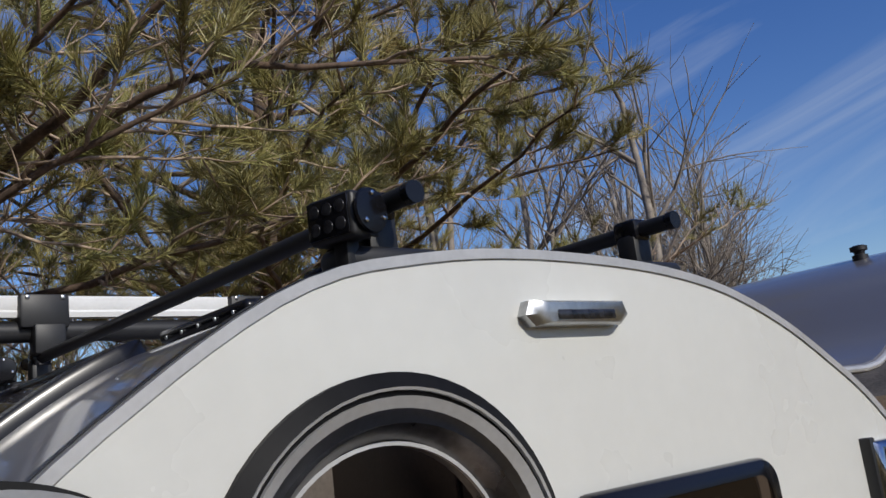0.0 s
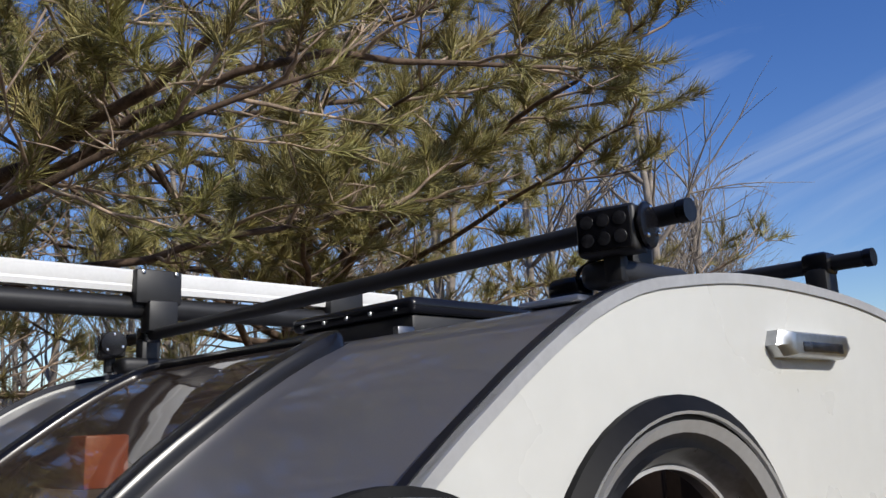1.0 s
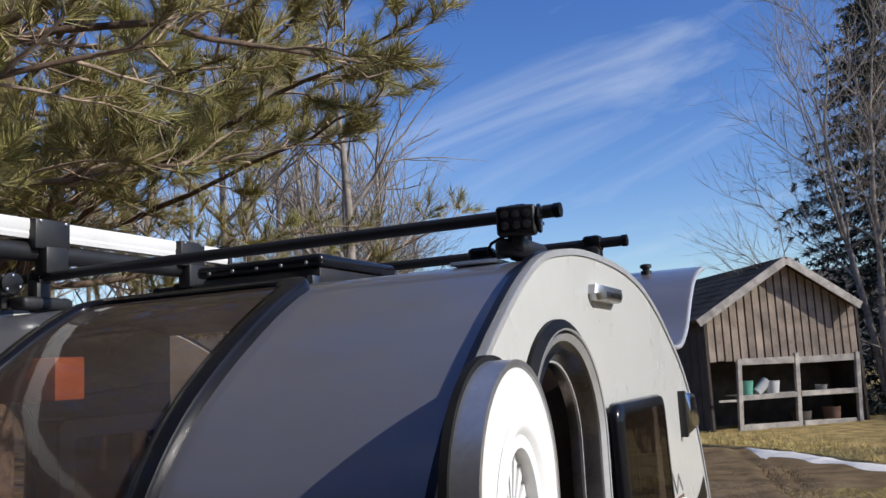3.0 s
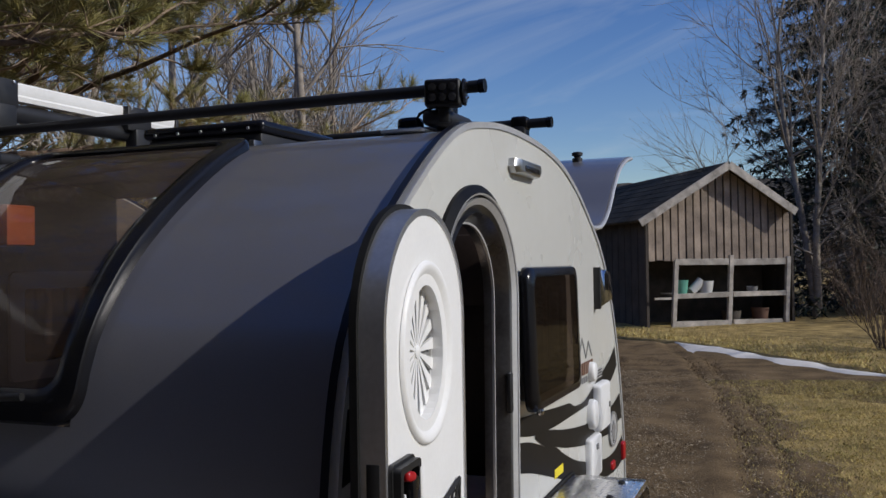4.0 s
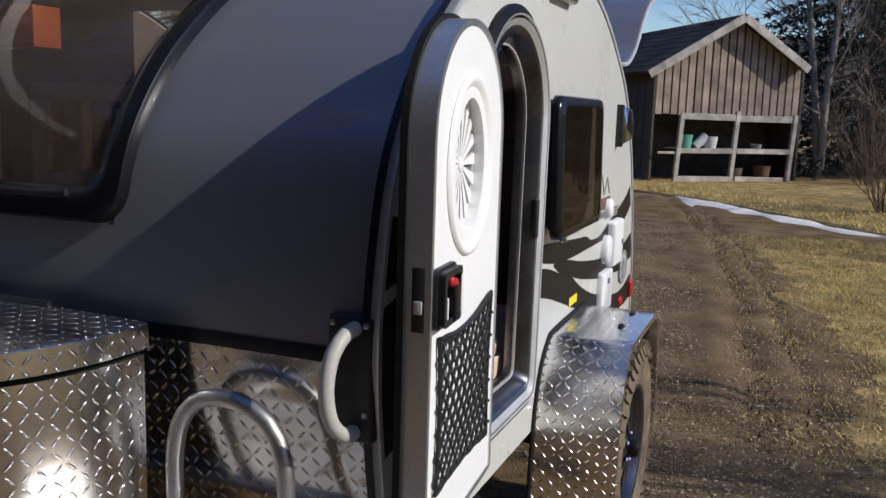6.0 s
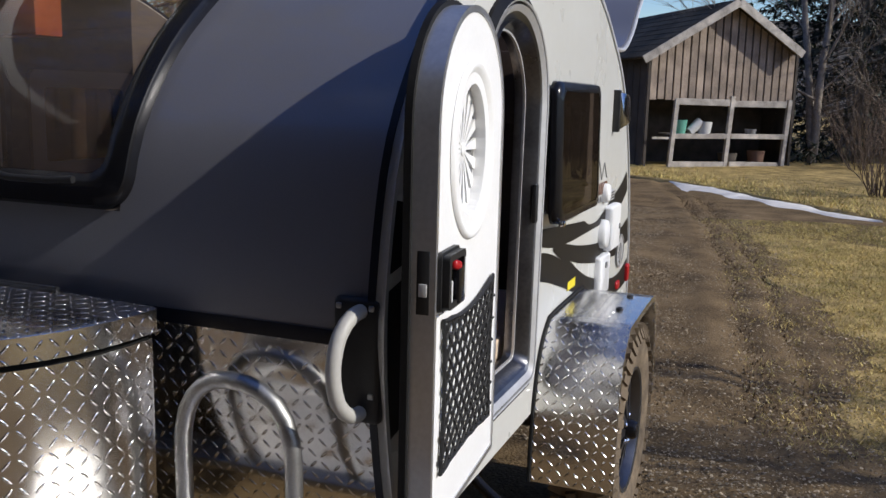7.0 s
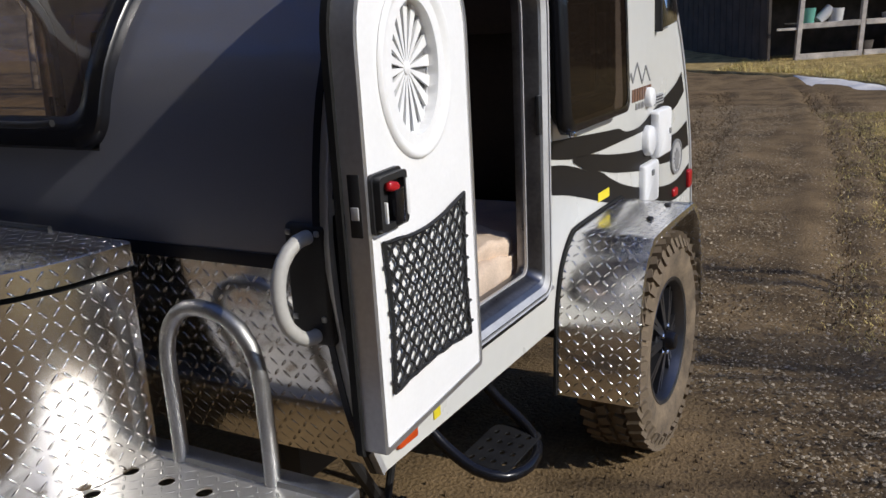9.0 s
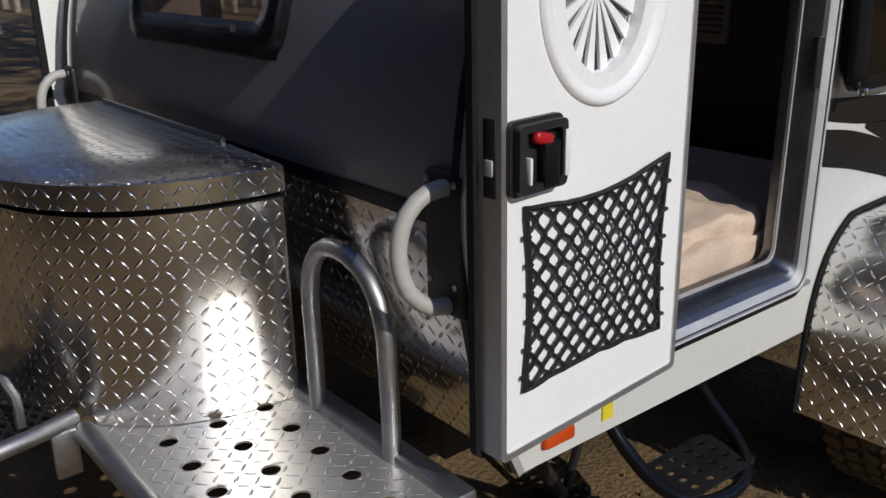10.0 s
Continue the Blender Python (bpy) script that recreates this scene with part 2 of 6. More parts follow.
SNOW = mat("old_snow", (0.88, 0.83, 0.74), 0.8, 0, vary=0.12, scale=3, fine=40, bump=0.02)
HILL = mat("far_woods", (0.10, 0.085, 0.07), 1.0, 0, vary=0.35, scale=0.25, fine=3.0, bump=0.3)
# kept very dark for what the skin and tool box mirror
SIDING = mat("house_siding", (0.07, 0.060, 0.05), 0.7, 0, vary=0.12, scale=2)
PAINT_WHITE = mat("white_paint", (0.8, 0.8, 0.78), 0.5, 0, vary=0.05)
# timber tone darkened to hold the shade of the shed's open bay
BAY_SHADE = mat("shadowed_timber", (0.10, 0.085, 0.07), 0.9, 0, vary=0.3, scale=4)
TUB_GREEN = mat("green_tub", (0.12, 0.36, 0.28), 0.5, 0, vary=0.08)
TUB_WHITE = mat("white_tub", (0.6, 0.6, 0.58), 0.5, 0, vary=0.08)
TERRACOTTA = mat("terracotta", (0.16, 0.085, 0.055), 0.8, 0, vary=0.15)


# ---- mesh helpers ----
def thing(name, label, category, at=(0, 0, 0), group=""):
    ob = new(name)
    ob.location = at
    ob.empty_display_size = 0.1
    return tagged(ob, label, category, group)


def finish(bm, name, smooth=40, recalc=True):
    if recalc:
        bmesh.ops.recalc_face_normals(bm, faces=bm.faces)
    if smooth:
        for f in bm.faces:
            f.smooth = True
        for e in bm.edges:
            e.smooth = len(e.link_faces) == 2 and e.calc_face_angle(3.0) < radians(smooth)
    me = bpy.data.meshes.new(name)
    bm.to_mesh(me)
    bm.free()
    return me


def part(name, bm, material, parent=None, label="", smooth=40, recalc=True, kind=""):
    me = finish(bm, name, smooth, recalc)
    me.materials.append(material)
    ob = new(name, me)
    if parent is not None:
        ob.parent = parent
        base = parent
        shift = Vector((0, 0, 0))
        while base is not None:
            shift += Vector(base.location)
            base = base.parent
        ob.matrix_parent_inverse = Matrix.Translation(-shift)
    return tagged(ob, label, kind=kind)


def bm_box(bm, c, s, rot=(0, 0, 0), bevel=0.0, seg=2):
    g = bmesh.ops.create_cube(bm, size=1.0)
    vs = g["verts"]
    bmesh.ops.scale(bm, vec=s, verts=vs)
    if bevel:
        es = list({e for v in vs for e in v.link_edges})
        r = bmesh.ops.bevel(bm, geom=es, offset=bevel, segments=seg, affect="EDGES", profile=0.5)
        vs = list({v for f in r["faces"] for v in f.verts} | {v for v in vs if v.is_valid})
    bmesh.ops.transform(bm, matrix=pose(*c, *rot), verts=vs)
    return vs


def box(c, s, rot=(0, 0, 0), bevel=0.004, seg=2):
    bm = bmesh.new()
    bm_box(bm, c, s, rot, bevel, seg)
    return bm


def bm_prism(bm, loop, y0, y1):
    """A flat outline in x and z, drawn out from y0 to y1."""
    a = [bm.verts.new((x, y0, z)) for x, z in loop]
    b = [bm.verts.new((x, y1, z)) for x, z in loop]
    n = len(loop)
    bm.faces.new(a)
    bm.faces.new(b[::-1])
    for i in range(n):
        bm.faces.new((a[i], b[i], b[(i + 1) % n], a[(i + 1) % n]))


def bm_ring(bm, o, i, y0, y1, y2=None):
    """A frame between two outlines, y0 in front; y2: the inner edge's front, where it is dished."""
    y2 = y0 if y2 is None else y2
    n = len(o)
    rows = [[bm.verts.new((x, y, z)) for x, z in lp] for lp, y in ((o, y0), (i, y2), (i, y1), (o, y1))]
    for k in range(4):
        for j in range(n):
            a, b = rows[k], rows[(k + 1) % 4]
            bm.faces.new((a[j], a[(j + 1) % n], b[(j + 1) % n], b[j]))


def bm_tube(bm, pts, r, n=10, closed=False):
    pts = [Vector(p) for p in pts]
    m = len(pts)
    rings, up = [], None
    for k, p in enumerate(pts):
        if closed:
            d = pts[(k + 1) % m] - pts[k - 1]
        else:
            d = pts[min(k + 1, m - 1)] - pts[max(k - 1, 0)]
        d.normalize()
        if up is None:
            up = d.orthogonal().normalized()
        up = (up - d * up.dot(d)).normalized()
        side = d.cross(up)
        rr = r[k] if isinstance(r, (list, tuple)) else r
        rings.append([bm.verts.new(p + rr * (math.cos(a) * up + math.sin(a) * side)) for a in (2 * math.pi * i / n for i in range(n))])
    for k in range(m if closed else m - 1):
        a, b = rings[k], rings[(k + 1) % m]
        for i in range(n):
            bm.faces.new((a[i], a[(i + 1) % n], b[(i + 1) % n], b[i]))
    if not closed:
        bm.faces.new(rings[0][::-1])
        bm.faces.new(rings[-1])


def tube(pts, r, n=10, closed=False):
    bm = bmesh.new()
    bm_tube(bm, pts, r, n, closed)
    return bm


def bm_lathe(bm, prof, m, n=32, close=True):
    """A turned shape: (radius, height) along the local z axis of the pose m."""
    rings = [[bm.verts.new(m @ Vector((r * math.cos(2 * math.pi * i / n), r * math.sin(2 * math.pi * i / n), h))) for i in range(n)] for r, h in prof]
    for a, b in zip(rings[:-1], rings[1:]):
        for i in range(n):
            bm.faces.new((a[i], a[(i + 1) % n], b[(i + 1) % n], b[i]))
    if close:
        bm.faces.new(rings[0][::-1])
        bm.faces.new(rings[-1])


def smooth_line(pts, step):
    """A rounded line through points, in even steps."""
    pts = [Vector(p) for p in pts]
    ext = [2 * pts[0] - pts[1]] + pts + [2 * pts[-1] - pts[-2]]
    out = []
    for a, b, c, d in zip(ext, ext[1:], ext[2:], ext[3:]):
        k = max(1, int((c - b).length / step))
        for i in range(k):
            t = i / k
            out.append(0.5 * (2 * b + (c - a) * t + (2 * a - 5 * b + 4 * c - d) * t * t + (3 * b - a - 3 * c + d) * t ** 3))
    return out + [pts[-1]]


def rounded(x0, z0, x1, z1, r, n=6):
    """A rectangle with rounded corners, counter-clockwise in x and z."""
    out = []
    for cx, cz, a in ((x1 - r, z0 + r, -90), (x1 - r, z1 - r, 0), (x0 + r, z1 - r, 90), (x0 + r, z0 + r, 180)):
        out += [(cx + r * math.cos(radians(a + 90 * i / n)), cz + r * math.sin(radians(a + 90 * i / n))) for i in range(n + 1)]
    return out


def arch(xc, hw, zb, zs, b, rb, n=28, taper=0.07):
    """An opening with a rounded head: half width, bottom, spring line, rise, bottom corner radius, narrowing downwards."""
    out = []
    for cx, a in ((xc - hw + rb, 180), (xc + hw - rb, 270)):
        out += [(cx + rb * math.cos(radians(a + 15 * i)), zb + rb + rb * math.sin(radians(a + 15 * i))) for i in range(7)]
    out += [(xc + hw * math.cos(math.pi * i / n), zs + b * math.sin(math.pi * i / n)) for i in range(n + 1)]
    return [(xc + (x - xc) * (1 - taper * max(0.0, zs - z) / (zs - zb)), z) for x, z in out]


def plate(loops, y0, y1):
    """A sheet in the xz plane with holes: the outline first, then the openings."""
    bm = bmesh.new()
    edges = []
    for lp in loops:
        vs = [bm.verts.new((x, y0, z)) for x, z in lp]
        edges += [bm.edges.new((vs[i], vs[(i + 1) % len(vs)])) for i in range(len(vs))]
    bmesh.ops.triangle_fill(bm, use_beauty=True, use_dissolve=False, edges=edges)
    g = bmesh.ops.extrude_face_region(bm, geom=list(bm.faces))
    bmesh.ops.translate(bm, vec=(0, y1 - y0, 0), verts=[v for v in g["geom"] if isinstance(v, bmesh.types.BMVert)])
    return bm


class Soup:
    """Many small pieces in one mesh."""

    def __init__(self):
        self.v, self.f = [], []

    def tube(self, pts, radii, n=5):
        up = None
        base = len(self.v)
        m = len(pts)
        for k in range(m):
            d = (pts[min(k + 1, m - 1)] - pts[max(k - 1, 0)]).normalized()
            if up is None:
                up = d.orthogonal().normalized()
            up = (up - d * up.dot(d)).normalized()
            side = d.cross(up)
            for i in range(n):
                a = 2 * math.pi * i / n
                self.v.append(pts[k] + radii[k] * (math.cos(a) * up + math.sin(a) * side))
        for k in range(m - 1):
            for i in range(n):
                a, b = base + k * n + i, base + k * n + (i + 1) % n
                self.f.append((a, b, b + n, a + n))

    def face(self, *pts):
        base = len(self.v)
        self.v += pts
        self.f.append(tuple(range(base, base + len(pts))))

    def mesh(self, name, material, parent=None, smooth=True, kind="", label=""):
        me = bpy.data.meshes.new(name)
        me.from_pydata([tuple(p) for p in self.v], [], self.f)
        me.materials.append(material)
        if smooth:
            me.shade_smooth()
        ob = new(name, me)
        if parent is not None:
            ob.parent = parent
            ob.matrix_parent_inverse = Matrix.Translation(-Vector(parent.location))
        return tagged(ob, label, kind=kind)


# ---- ground and distance ----
def drive_edge(x):
    """The y at which the lawn beside the drive begins."""
    bare = max(0.0, 1.7 - x)
    return -1.06 - min(1.5, 0.75 * bare * bare) + 0.03 * x + 0.0095 * x * x + 0.07 * math.sin(1.7 * x) + 0.05 * math.sin(5.1 * x + 1) + 0.035 * math.sin(11.3 * x)


def make_ground():
    bm = bmesh.new()
    xs = [-400, -120, -40, -12] + [-6 + 0.25 * i for i in range(97)] + [24, 40, 120, 400]
    ys = [-400, -120, -40, -14] + [-7 + 0.25 * i for i in range(20)] + [-2 + 0.05 * i for i in range(80)] + [2 + 0.25 * i for i in range(21)] + [14, 40, 120, 400]
    grid = []
    for x in xs:
        row = []
        for y in ys:
            z = 0.0
            if -7 < x < 18 and -8 < y < 8:
                z = 0.018 * noise.noise(Vector((x * 0.9, y * 0.9, 0))) + 0.012 * noise.noise(Vector((x * 3, y * 3, 2)))
                lane = -1.06 + 0.03 * x + 0.0095 * x * x
                for off, deep, wide in ((0.13, 0.030, 0.05), (0.40, 0.022, 0.07), (0.62, -0.015, 0.10), (1.55, 0.03, 0.12), (1.85, 0.02, 0.08)):
                    z -= deep * math.exp(-((y - lane - off - 0.03 * math.sin(2.1 * x)) / wide) ** 2) * min(1.0, max(0.0, (x - 1.0) / 1.0))
            row.append(bm.verts.new((x, y, z - 0.01)))
        grid.append(row)
    for a, b in zip(grid[:-1], grid[1:]):
        for i in range(len(ys) - 1):
            bm.faces.new((a[i], b[i], b[i + 1], a[i + 1]))
    return part("ground", bm, GRAVEL_GROUND, kind="structure", label="brown gravel and packed earth drive with tyre ruts", smooth=80)


def lawn_sheet(name, rows, label):
    """A turf sheet: rows of (x, y of the drive side, y of the far side)."""
    bm = bmesh.new()
    prev = None
    for x, a, b in rows:
        n = 40
        cur = []
        for i in range(n + 1):
            y = a + (b - a) * (i / n) ** 1.7
            z = -0.016 + 0.045 * min(1, (a - y) / 1.2) + 0.010 * noise.noise(Vector((x * 4, y * 4, 5))) * min(1, 0.3 + (a - y))
            if i == 0:
                z = -0.03
            cur.append(bm.verts.new((x, y, z)))
        if prev:
            for i in range(n):
                bm.faces.new((prev[i], cur[i], cur[i + 1], prev[i + 1]))
        prev = cur
    return part(name, bm, LAWN, kind="structure", label=label, smooth=80)


make_ground()
lawn_sheet("lawn", [(x, drive_edge(x), max(-26, min(drive_edge(x) - 0.02, (x - 8.05) / 0.6 - 0.2))) for x in [-5.2 + 0.1 * i for i in range(133)]], "patchy straw-coloured winter lawn beside the drive")


def far_edge(y):
    """The x at which the lawn beyond the cross drive begins."""
    if y > 1.5:
        return 14.05 + 0.6 * (y - 1.5)
    return 9.9 + (1.26 if y > -1.8 else 0.77) * (y + 1.8)


def make_far_lawn():
    bm = bmesh.new()
    prev = None
    for j in range(60):
        y = 8 - 0.6 * j
        near = far_edge(y) + 0.08 * math.sin(2.3 * y)
        cur = [bm.verts.new((near + (70 - near) * (i / 30) ** 2, y * (1 + 0.6 * (i / 30)), -0.04 if i == 0 else 0.03 + 0.6 * (i / 30) ** 2 + 0.03 * noise.noise(Vector((i, y, 9))))) for i in range(31)]
        if prev:
            for i in range(30):
                bm.faces.new((prev[i], cur[i], cur[i + 1], prev[i + 1]))
        prev = cur
    return part("far_lawn", bm, LAWN, kind="structure", label="sunlit dormant lawn running up to a shed", smooth=80)


make_far_lawn()


def snow_strip(points, width, label):
    """A low bank of old snow along a line on the ground."""
    line = smooth_line([(x, y, 0) for x, y in points], 0.15)
    bm = bmesh.new()
    prev = None
    for k, p in enumerate(line):
        d = (line[min(k + 1, len(line) - 1)] - line[max(k - 1, 0)]).normalized()
        s = Vector((-d.y, d.x, 0))
        taper = min(1, k / 6, (len(line) - 1 - k) / 6) * max(0.2, 0.6 + 0.9 * noise.noise(p * 1.6))
        cur = [bm.verts.new(p + s * width * 1.6 * taper * u + Vector((0, 0, max(0.0, 0.028 * taper * (1 - u * u) * (1 + 0.8 * noise.noise(p * 5 + Vector((0, 0, u))))) + 0.015 - 0.05 * abs(u)))) for u in (-1, -0.7, -0.35, 0, 0.35, 0.7, 1)]
        if prev:
            for i in range(6):
                bm.faces.new((prev[i], cur[i], cur[i + 1], prev[i + 1]))
        prev = cur
    return tagged(part("snow_bank", bm, SNOW, smooth=80), label, "snow")


snow_strip([(14.0, 1.45), (12.9, 0.68), (12.1, 0.1), (11.3, -0.5), (10.6, -0.97), (10.15, -1.38), (9.8, -1.82)], 0.34, "low strip of old white snow along the drive")
snow_strip([(15.1, 2.55), (14.65, 2.0), (14.35, 1.75)], 0.22, "small patch of old snow by the shed")


def make_hills():
    for k, (dist, base, amp, seed) in enumerate(((90, 6, 5, 3), (160, 16, 9, 8))):
        bm = bmesh.new()
        prev = None
        for i in range(181):
            a = math.radians(2 * i)
            c = Vector((math.cos(a), math.sin(a), 0))
            h = base + amp * noise.noise(c * 2.2 + Vector((0, 0, seed))) + 1.3 * noise.noise(c * 40 + Vector((0, 0, seed))) + 0.8 * noise.noise(c * 110)
            cur = [bm.verts.new(c * dist + Vector((0, 0, -1))), bm.verts.new(c * (dist + 25) + Vector((0, 0, h)))]
            if prev:
                bm.faces.new((prev[0], cur[0], cur[1], prev[1]))
            prev = cur
        part("backdrop", bm, HILL, kind="structure", label="far wooded hillside in bare winter brown", smooth=0)


make_hills()

# ---- trailer ----
WIDE = 2.0
PROFILE = [(-1.33, 0.51), (-1.39, 0.65), (-1.43, 0.83), (-1.448, 1.0), (-1.437, 1.15), (-1.40, 1.32), (-1.345, 1.435), (-1.25, 1.556), (-1.14, 1.653), (-1.05, 1.718), (-0.965, 1.775), (-0.86, 1.834), (-0.756, 1.873), (-0.65, 1.892), (-0.49, 1.909), (-0.29, 1.912), (-0.05, 1.90), (0.15, 1.872), (0.30, 1.832), (0.45, 1.775), (0.6, 1.70), (0.75, 1.615), (0.88, 1.51), (1.0, 1.36), (1.1, 1.18), (1.19, 0.94), (1.235, 0.72), (1.25, 0.51)]
EDGE = smooth_line([(x, z, 0) for x, z in PROFILE], 0.045)
EDGE = [(p.x, p.y) for p in EDGE]


def offset_line(line, d):
    """The line moved outward (up and forward) by d."""
    out = []
    for k, (x, z) in enumerate(line):
        a, b = line[max(k - 1, 0)], line[min(k + 1, len(line) - 1)]
        t = Vector((b[0] - a[0], b[1] - a[1])).normalized()
        out.append((x - t.y * d, z + t.x * d))
    return out


def cut_line(line, keep):
    return [p for p in line if keep(*p)]


def skin_patch(bm, line, y0, y1, inset, ny=6):
    pts = offset_line(line, inset)
    grid = [[bm.verts.new((x, y0 + (y1 - y0) * j / ny, z)) for j in range(ny + 1)] for x, z in pts]
    for a, b in zip(grid[:-1], grid[1:]):
        for j in range(ny):
            bm.faces.new((a[j], b[j], b[j + 1], a[j + 1]))


trailer = thing("camper_trailer", "white teardrop camper trailer with grey front and open doors", "trailer", (0, WIDE / 2, 0))
WIN_LOW, WIN_TOP = 1.20, -0.74
WY0, WY1 = 0.602, WIDE - 0.602
low = cut_line(EDGE, lambda x, z: x < 0 and 1.0 <= z <= WIN_LOW + 0.05)
mid = cut_line(EDGE, lambda x, z: x < WIN_TOP and z > WIN_LOW)
top = cut_line(EDGE, lambda x, z: x >= WIN_TOP - 0.03 and x < 0.24 and z > 1.5)
whole = cut_line(EDGE, lambda x, z: x < 0.24 and z >= 0.99)
bm = bmesh.new()
skin_patch(bm, whole, 0.028, WY0 + 0.03, -0.018)
skin_patch(bm, whole, WY1 - 0.03, WIDE - 0.028, -0.018)
skin_patch(bm, low, WY0 + 0.03, WY1 - 0.03, -0.018)
skin_patch(bm, top, WY0 + 0.03, WY1 - 0.03, -0.018)
bmesh.ops.remove_doubles(bm, verts=bm.verts, dist=0.0005)
part("front_skin", bm, GREY_SKIN, trailer, "metallic grey curved front and roof skin", smooth=60)
bm = bmesh.new()
lower = cut_line(EDGE, lambda x, z: x < 0 and z <= 1.03)
skin_patch(bm, lower, 0.028, WIDE - 0.028, -0.016, 8)
uv = bm.loops.layers.uv.new("UVMap")
for f in bm.faces:
    for lo in f.loops:
        lo[uv].uv = (lo.vert.co.y, lo.vert.co.z)
part("lower_front", bm, TREAD_FINE, trailer, "polished tread plate below the grey skin")
bm = bmesh.new()
skin_patch(bm, [(-1.434, 0.985), (-1.436, 1.0), (-1.434, 1.015)], 0.03, WIDE - 0.03, 0.0)
part("front_moulding", bm, BLACK_TRIM, trailer)

# front window: a wide curved pane in a gloss black frame
run = [0.0]
wline = cut_line(EDGE, lambda x, z: x < WIN_TOP + 0.02 and z > WIN_LOW - 0.004)
for a, b in zip(wline[:-1], wline[1:]):
    run.append(run[-1] + math.dist(a, b))


def on_front(s, y, out):
    """A point of the front skin: s metres up along its curve, y across, out from it."""
    k = 0
    while k < len(run) - 2 and run[k + 1] < s:
        k += 1
    t = (s - run[k]) / (run[k + 1] - run[k])
    a, b = Vector(wline[k]), Vector(wline[k + 1])
    p, d = a.lerp(b, t), (b - a).normalized()
    return (p.x - d.y * out, y, p.y + d.x * out)


front_window = new("front_window")
front_window.parent = trailer
tagged(front_window, "brown tinted panoramic window in the curved front")
S1 = run[-1]


def sub(name, bm, material, parent, label="", smooth=40):
    """A piece of a part: the parent is an empty or mesh that already hangs under a thing."""
    ob = part(name, bm, material, None, label, smooth)
    ob.parent = parent
    base = parent
    m = Matrix.Identity(4)
    chain = []
    while base is not None:
        chain.append(base)
        base = base.parent
    for b in reversed(chain):
        m = m @ (b.matrix_parent_inverse @ b.matrix_basis if b.parent else b.matrix_basis)
    ob.matrix_parent_inverse = m.inverted()
    return ob


front_window.matrix_parent_inverse = Matrix.Translation((0, -WIDE / 2, 0))
inner_r = rounded(WY0 + 0.065, 0.075, WY1 - 0.065, S1 - 0.05, 0.05, 8)
outer_r = rounded(WY0, 0.0, WY1, S1, 0.075, 8)
bm = bmesh.new()


def ring_on_front(bm, o, i, heights):
    """A frame bent over the front: outlines as (y, s)."""
    n = len(o)
    rows = []
    for u, h in heights:
        rows.append([bm.verts.new(on_front(max(0.0005, min(S1 - 0.0005, a[1] + (b[1] - a[1]) * u)), a[0] + (b[0] - a[0]) * u, h)) for a, b in zip(o, i)])
    for ra, rb in zip(rows[:-1], rows[1:]):
        for j in range(n):
            bm.faces.new((ra[j], ra[(j + 1) % n], rb[(j + 1) % n], rb[j]))


def pair_dense(o, i, step=0.05):
    po, pi = [], []
    n = len(o)
    for k in range(n):
        a, b, c, d = o[k], o[(k + 1) % n], i[k], i[(k + 1) % n]
        m = max(1, int(math.dist(a, b) / step))
        for t in range(m):
            po.append((a[0] + (b[0] - a[0]) * t / m, a[1] + (b[1] - a[1]) * t / m))
            pi.append((c[0] + (d[0] - c[0]) * t / m, c[1] + (d[1] - c[1]) * t / m))
    return po, pi


po, pi = pair_dense(outer_r, inner_r)
ring_on_front(bm, po, pi, ((0, -0.03), (0, 0.000), (0.08, 0.010), (0.5, 0.014), (0.92, 0.010), (1, 0.002), (1, -0.03)))
sub("window_frame", bm, BLACK_GLOSS, front_window, "gloss black rounded frame", smooth=50)
bm = bmesh.new()
cols = [[bm.verts.new(on_front(0.03 + (S1 - 0.05) * a / 30, WY0 + 0.03 + (WY1 - WY0 - 0.06) * b / 8, -0.001)) for b in range(9)] for a in range(31)]
for a, b in zip(cols[:-1], cols[1:]):
    for j in range(8):
        bm.faces.new((a[j], b[j], b[j + 1], a[j + 1]))
pane = sub("pane", bm, GLASS_BROWN, front_window, "brown tinted acrylic pane", smooth=70)
pane.visible_shadow = False
bm = tube([on_front(0.055, WY0 + 0.10, 0.05), on_front(0.05, WY0 + 0.16, 0.055), on_front(0.05, WY0 + 0.27, 0.055), on_front(0.055, WY0 + 0.31, 0.05)], 0.008)
sub("stay", bm, BLACK_MATT, front_window)

# side walls with door and window openings
DX, DHW = -0.695, 0.28
door_hole = arch(DX, DHW - 0.03, 0.68, 1.435, 0.24, 0.03)
win_hole = [(-0.31, 1.17), (0.12, 1.17), (0.12, 1.46), (-0.31, 1.46)]


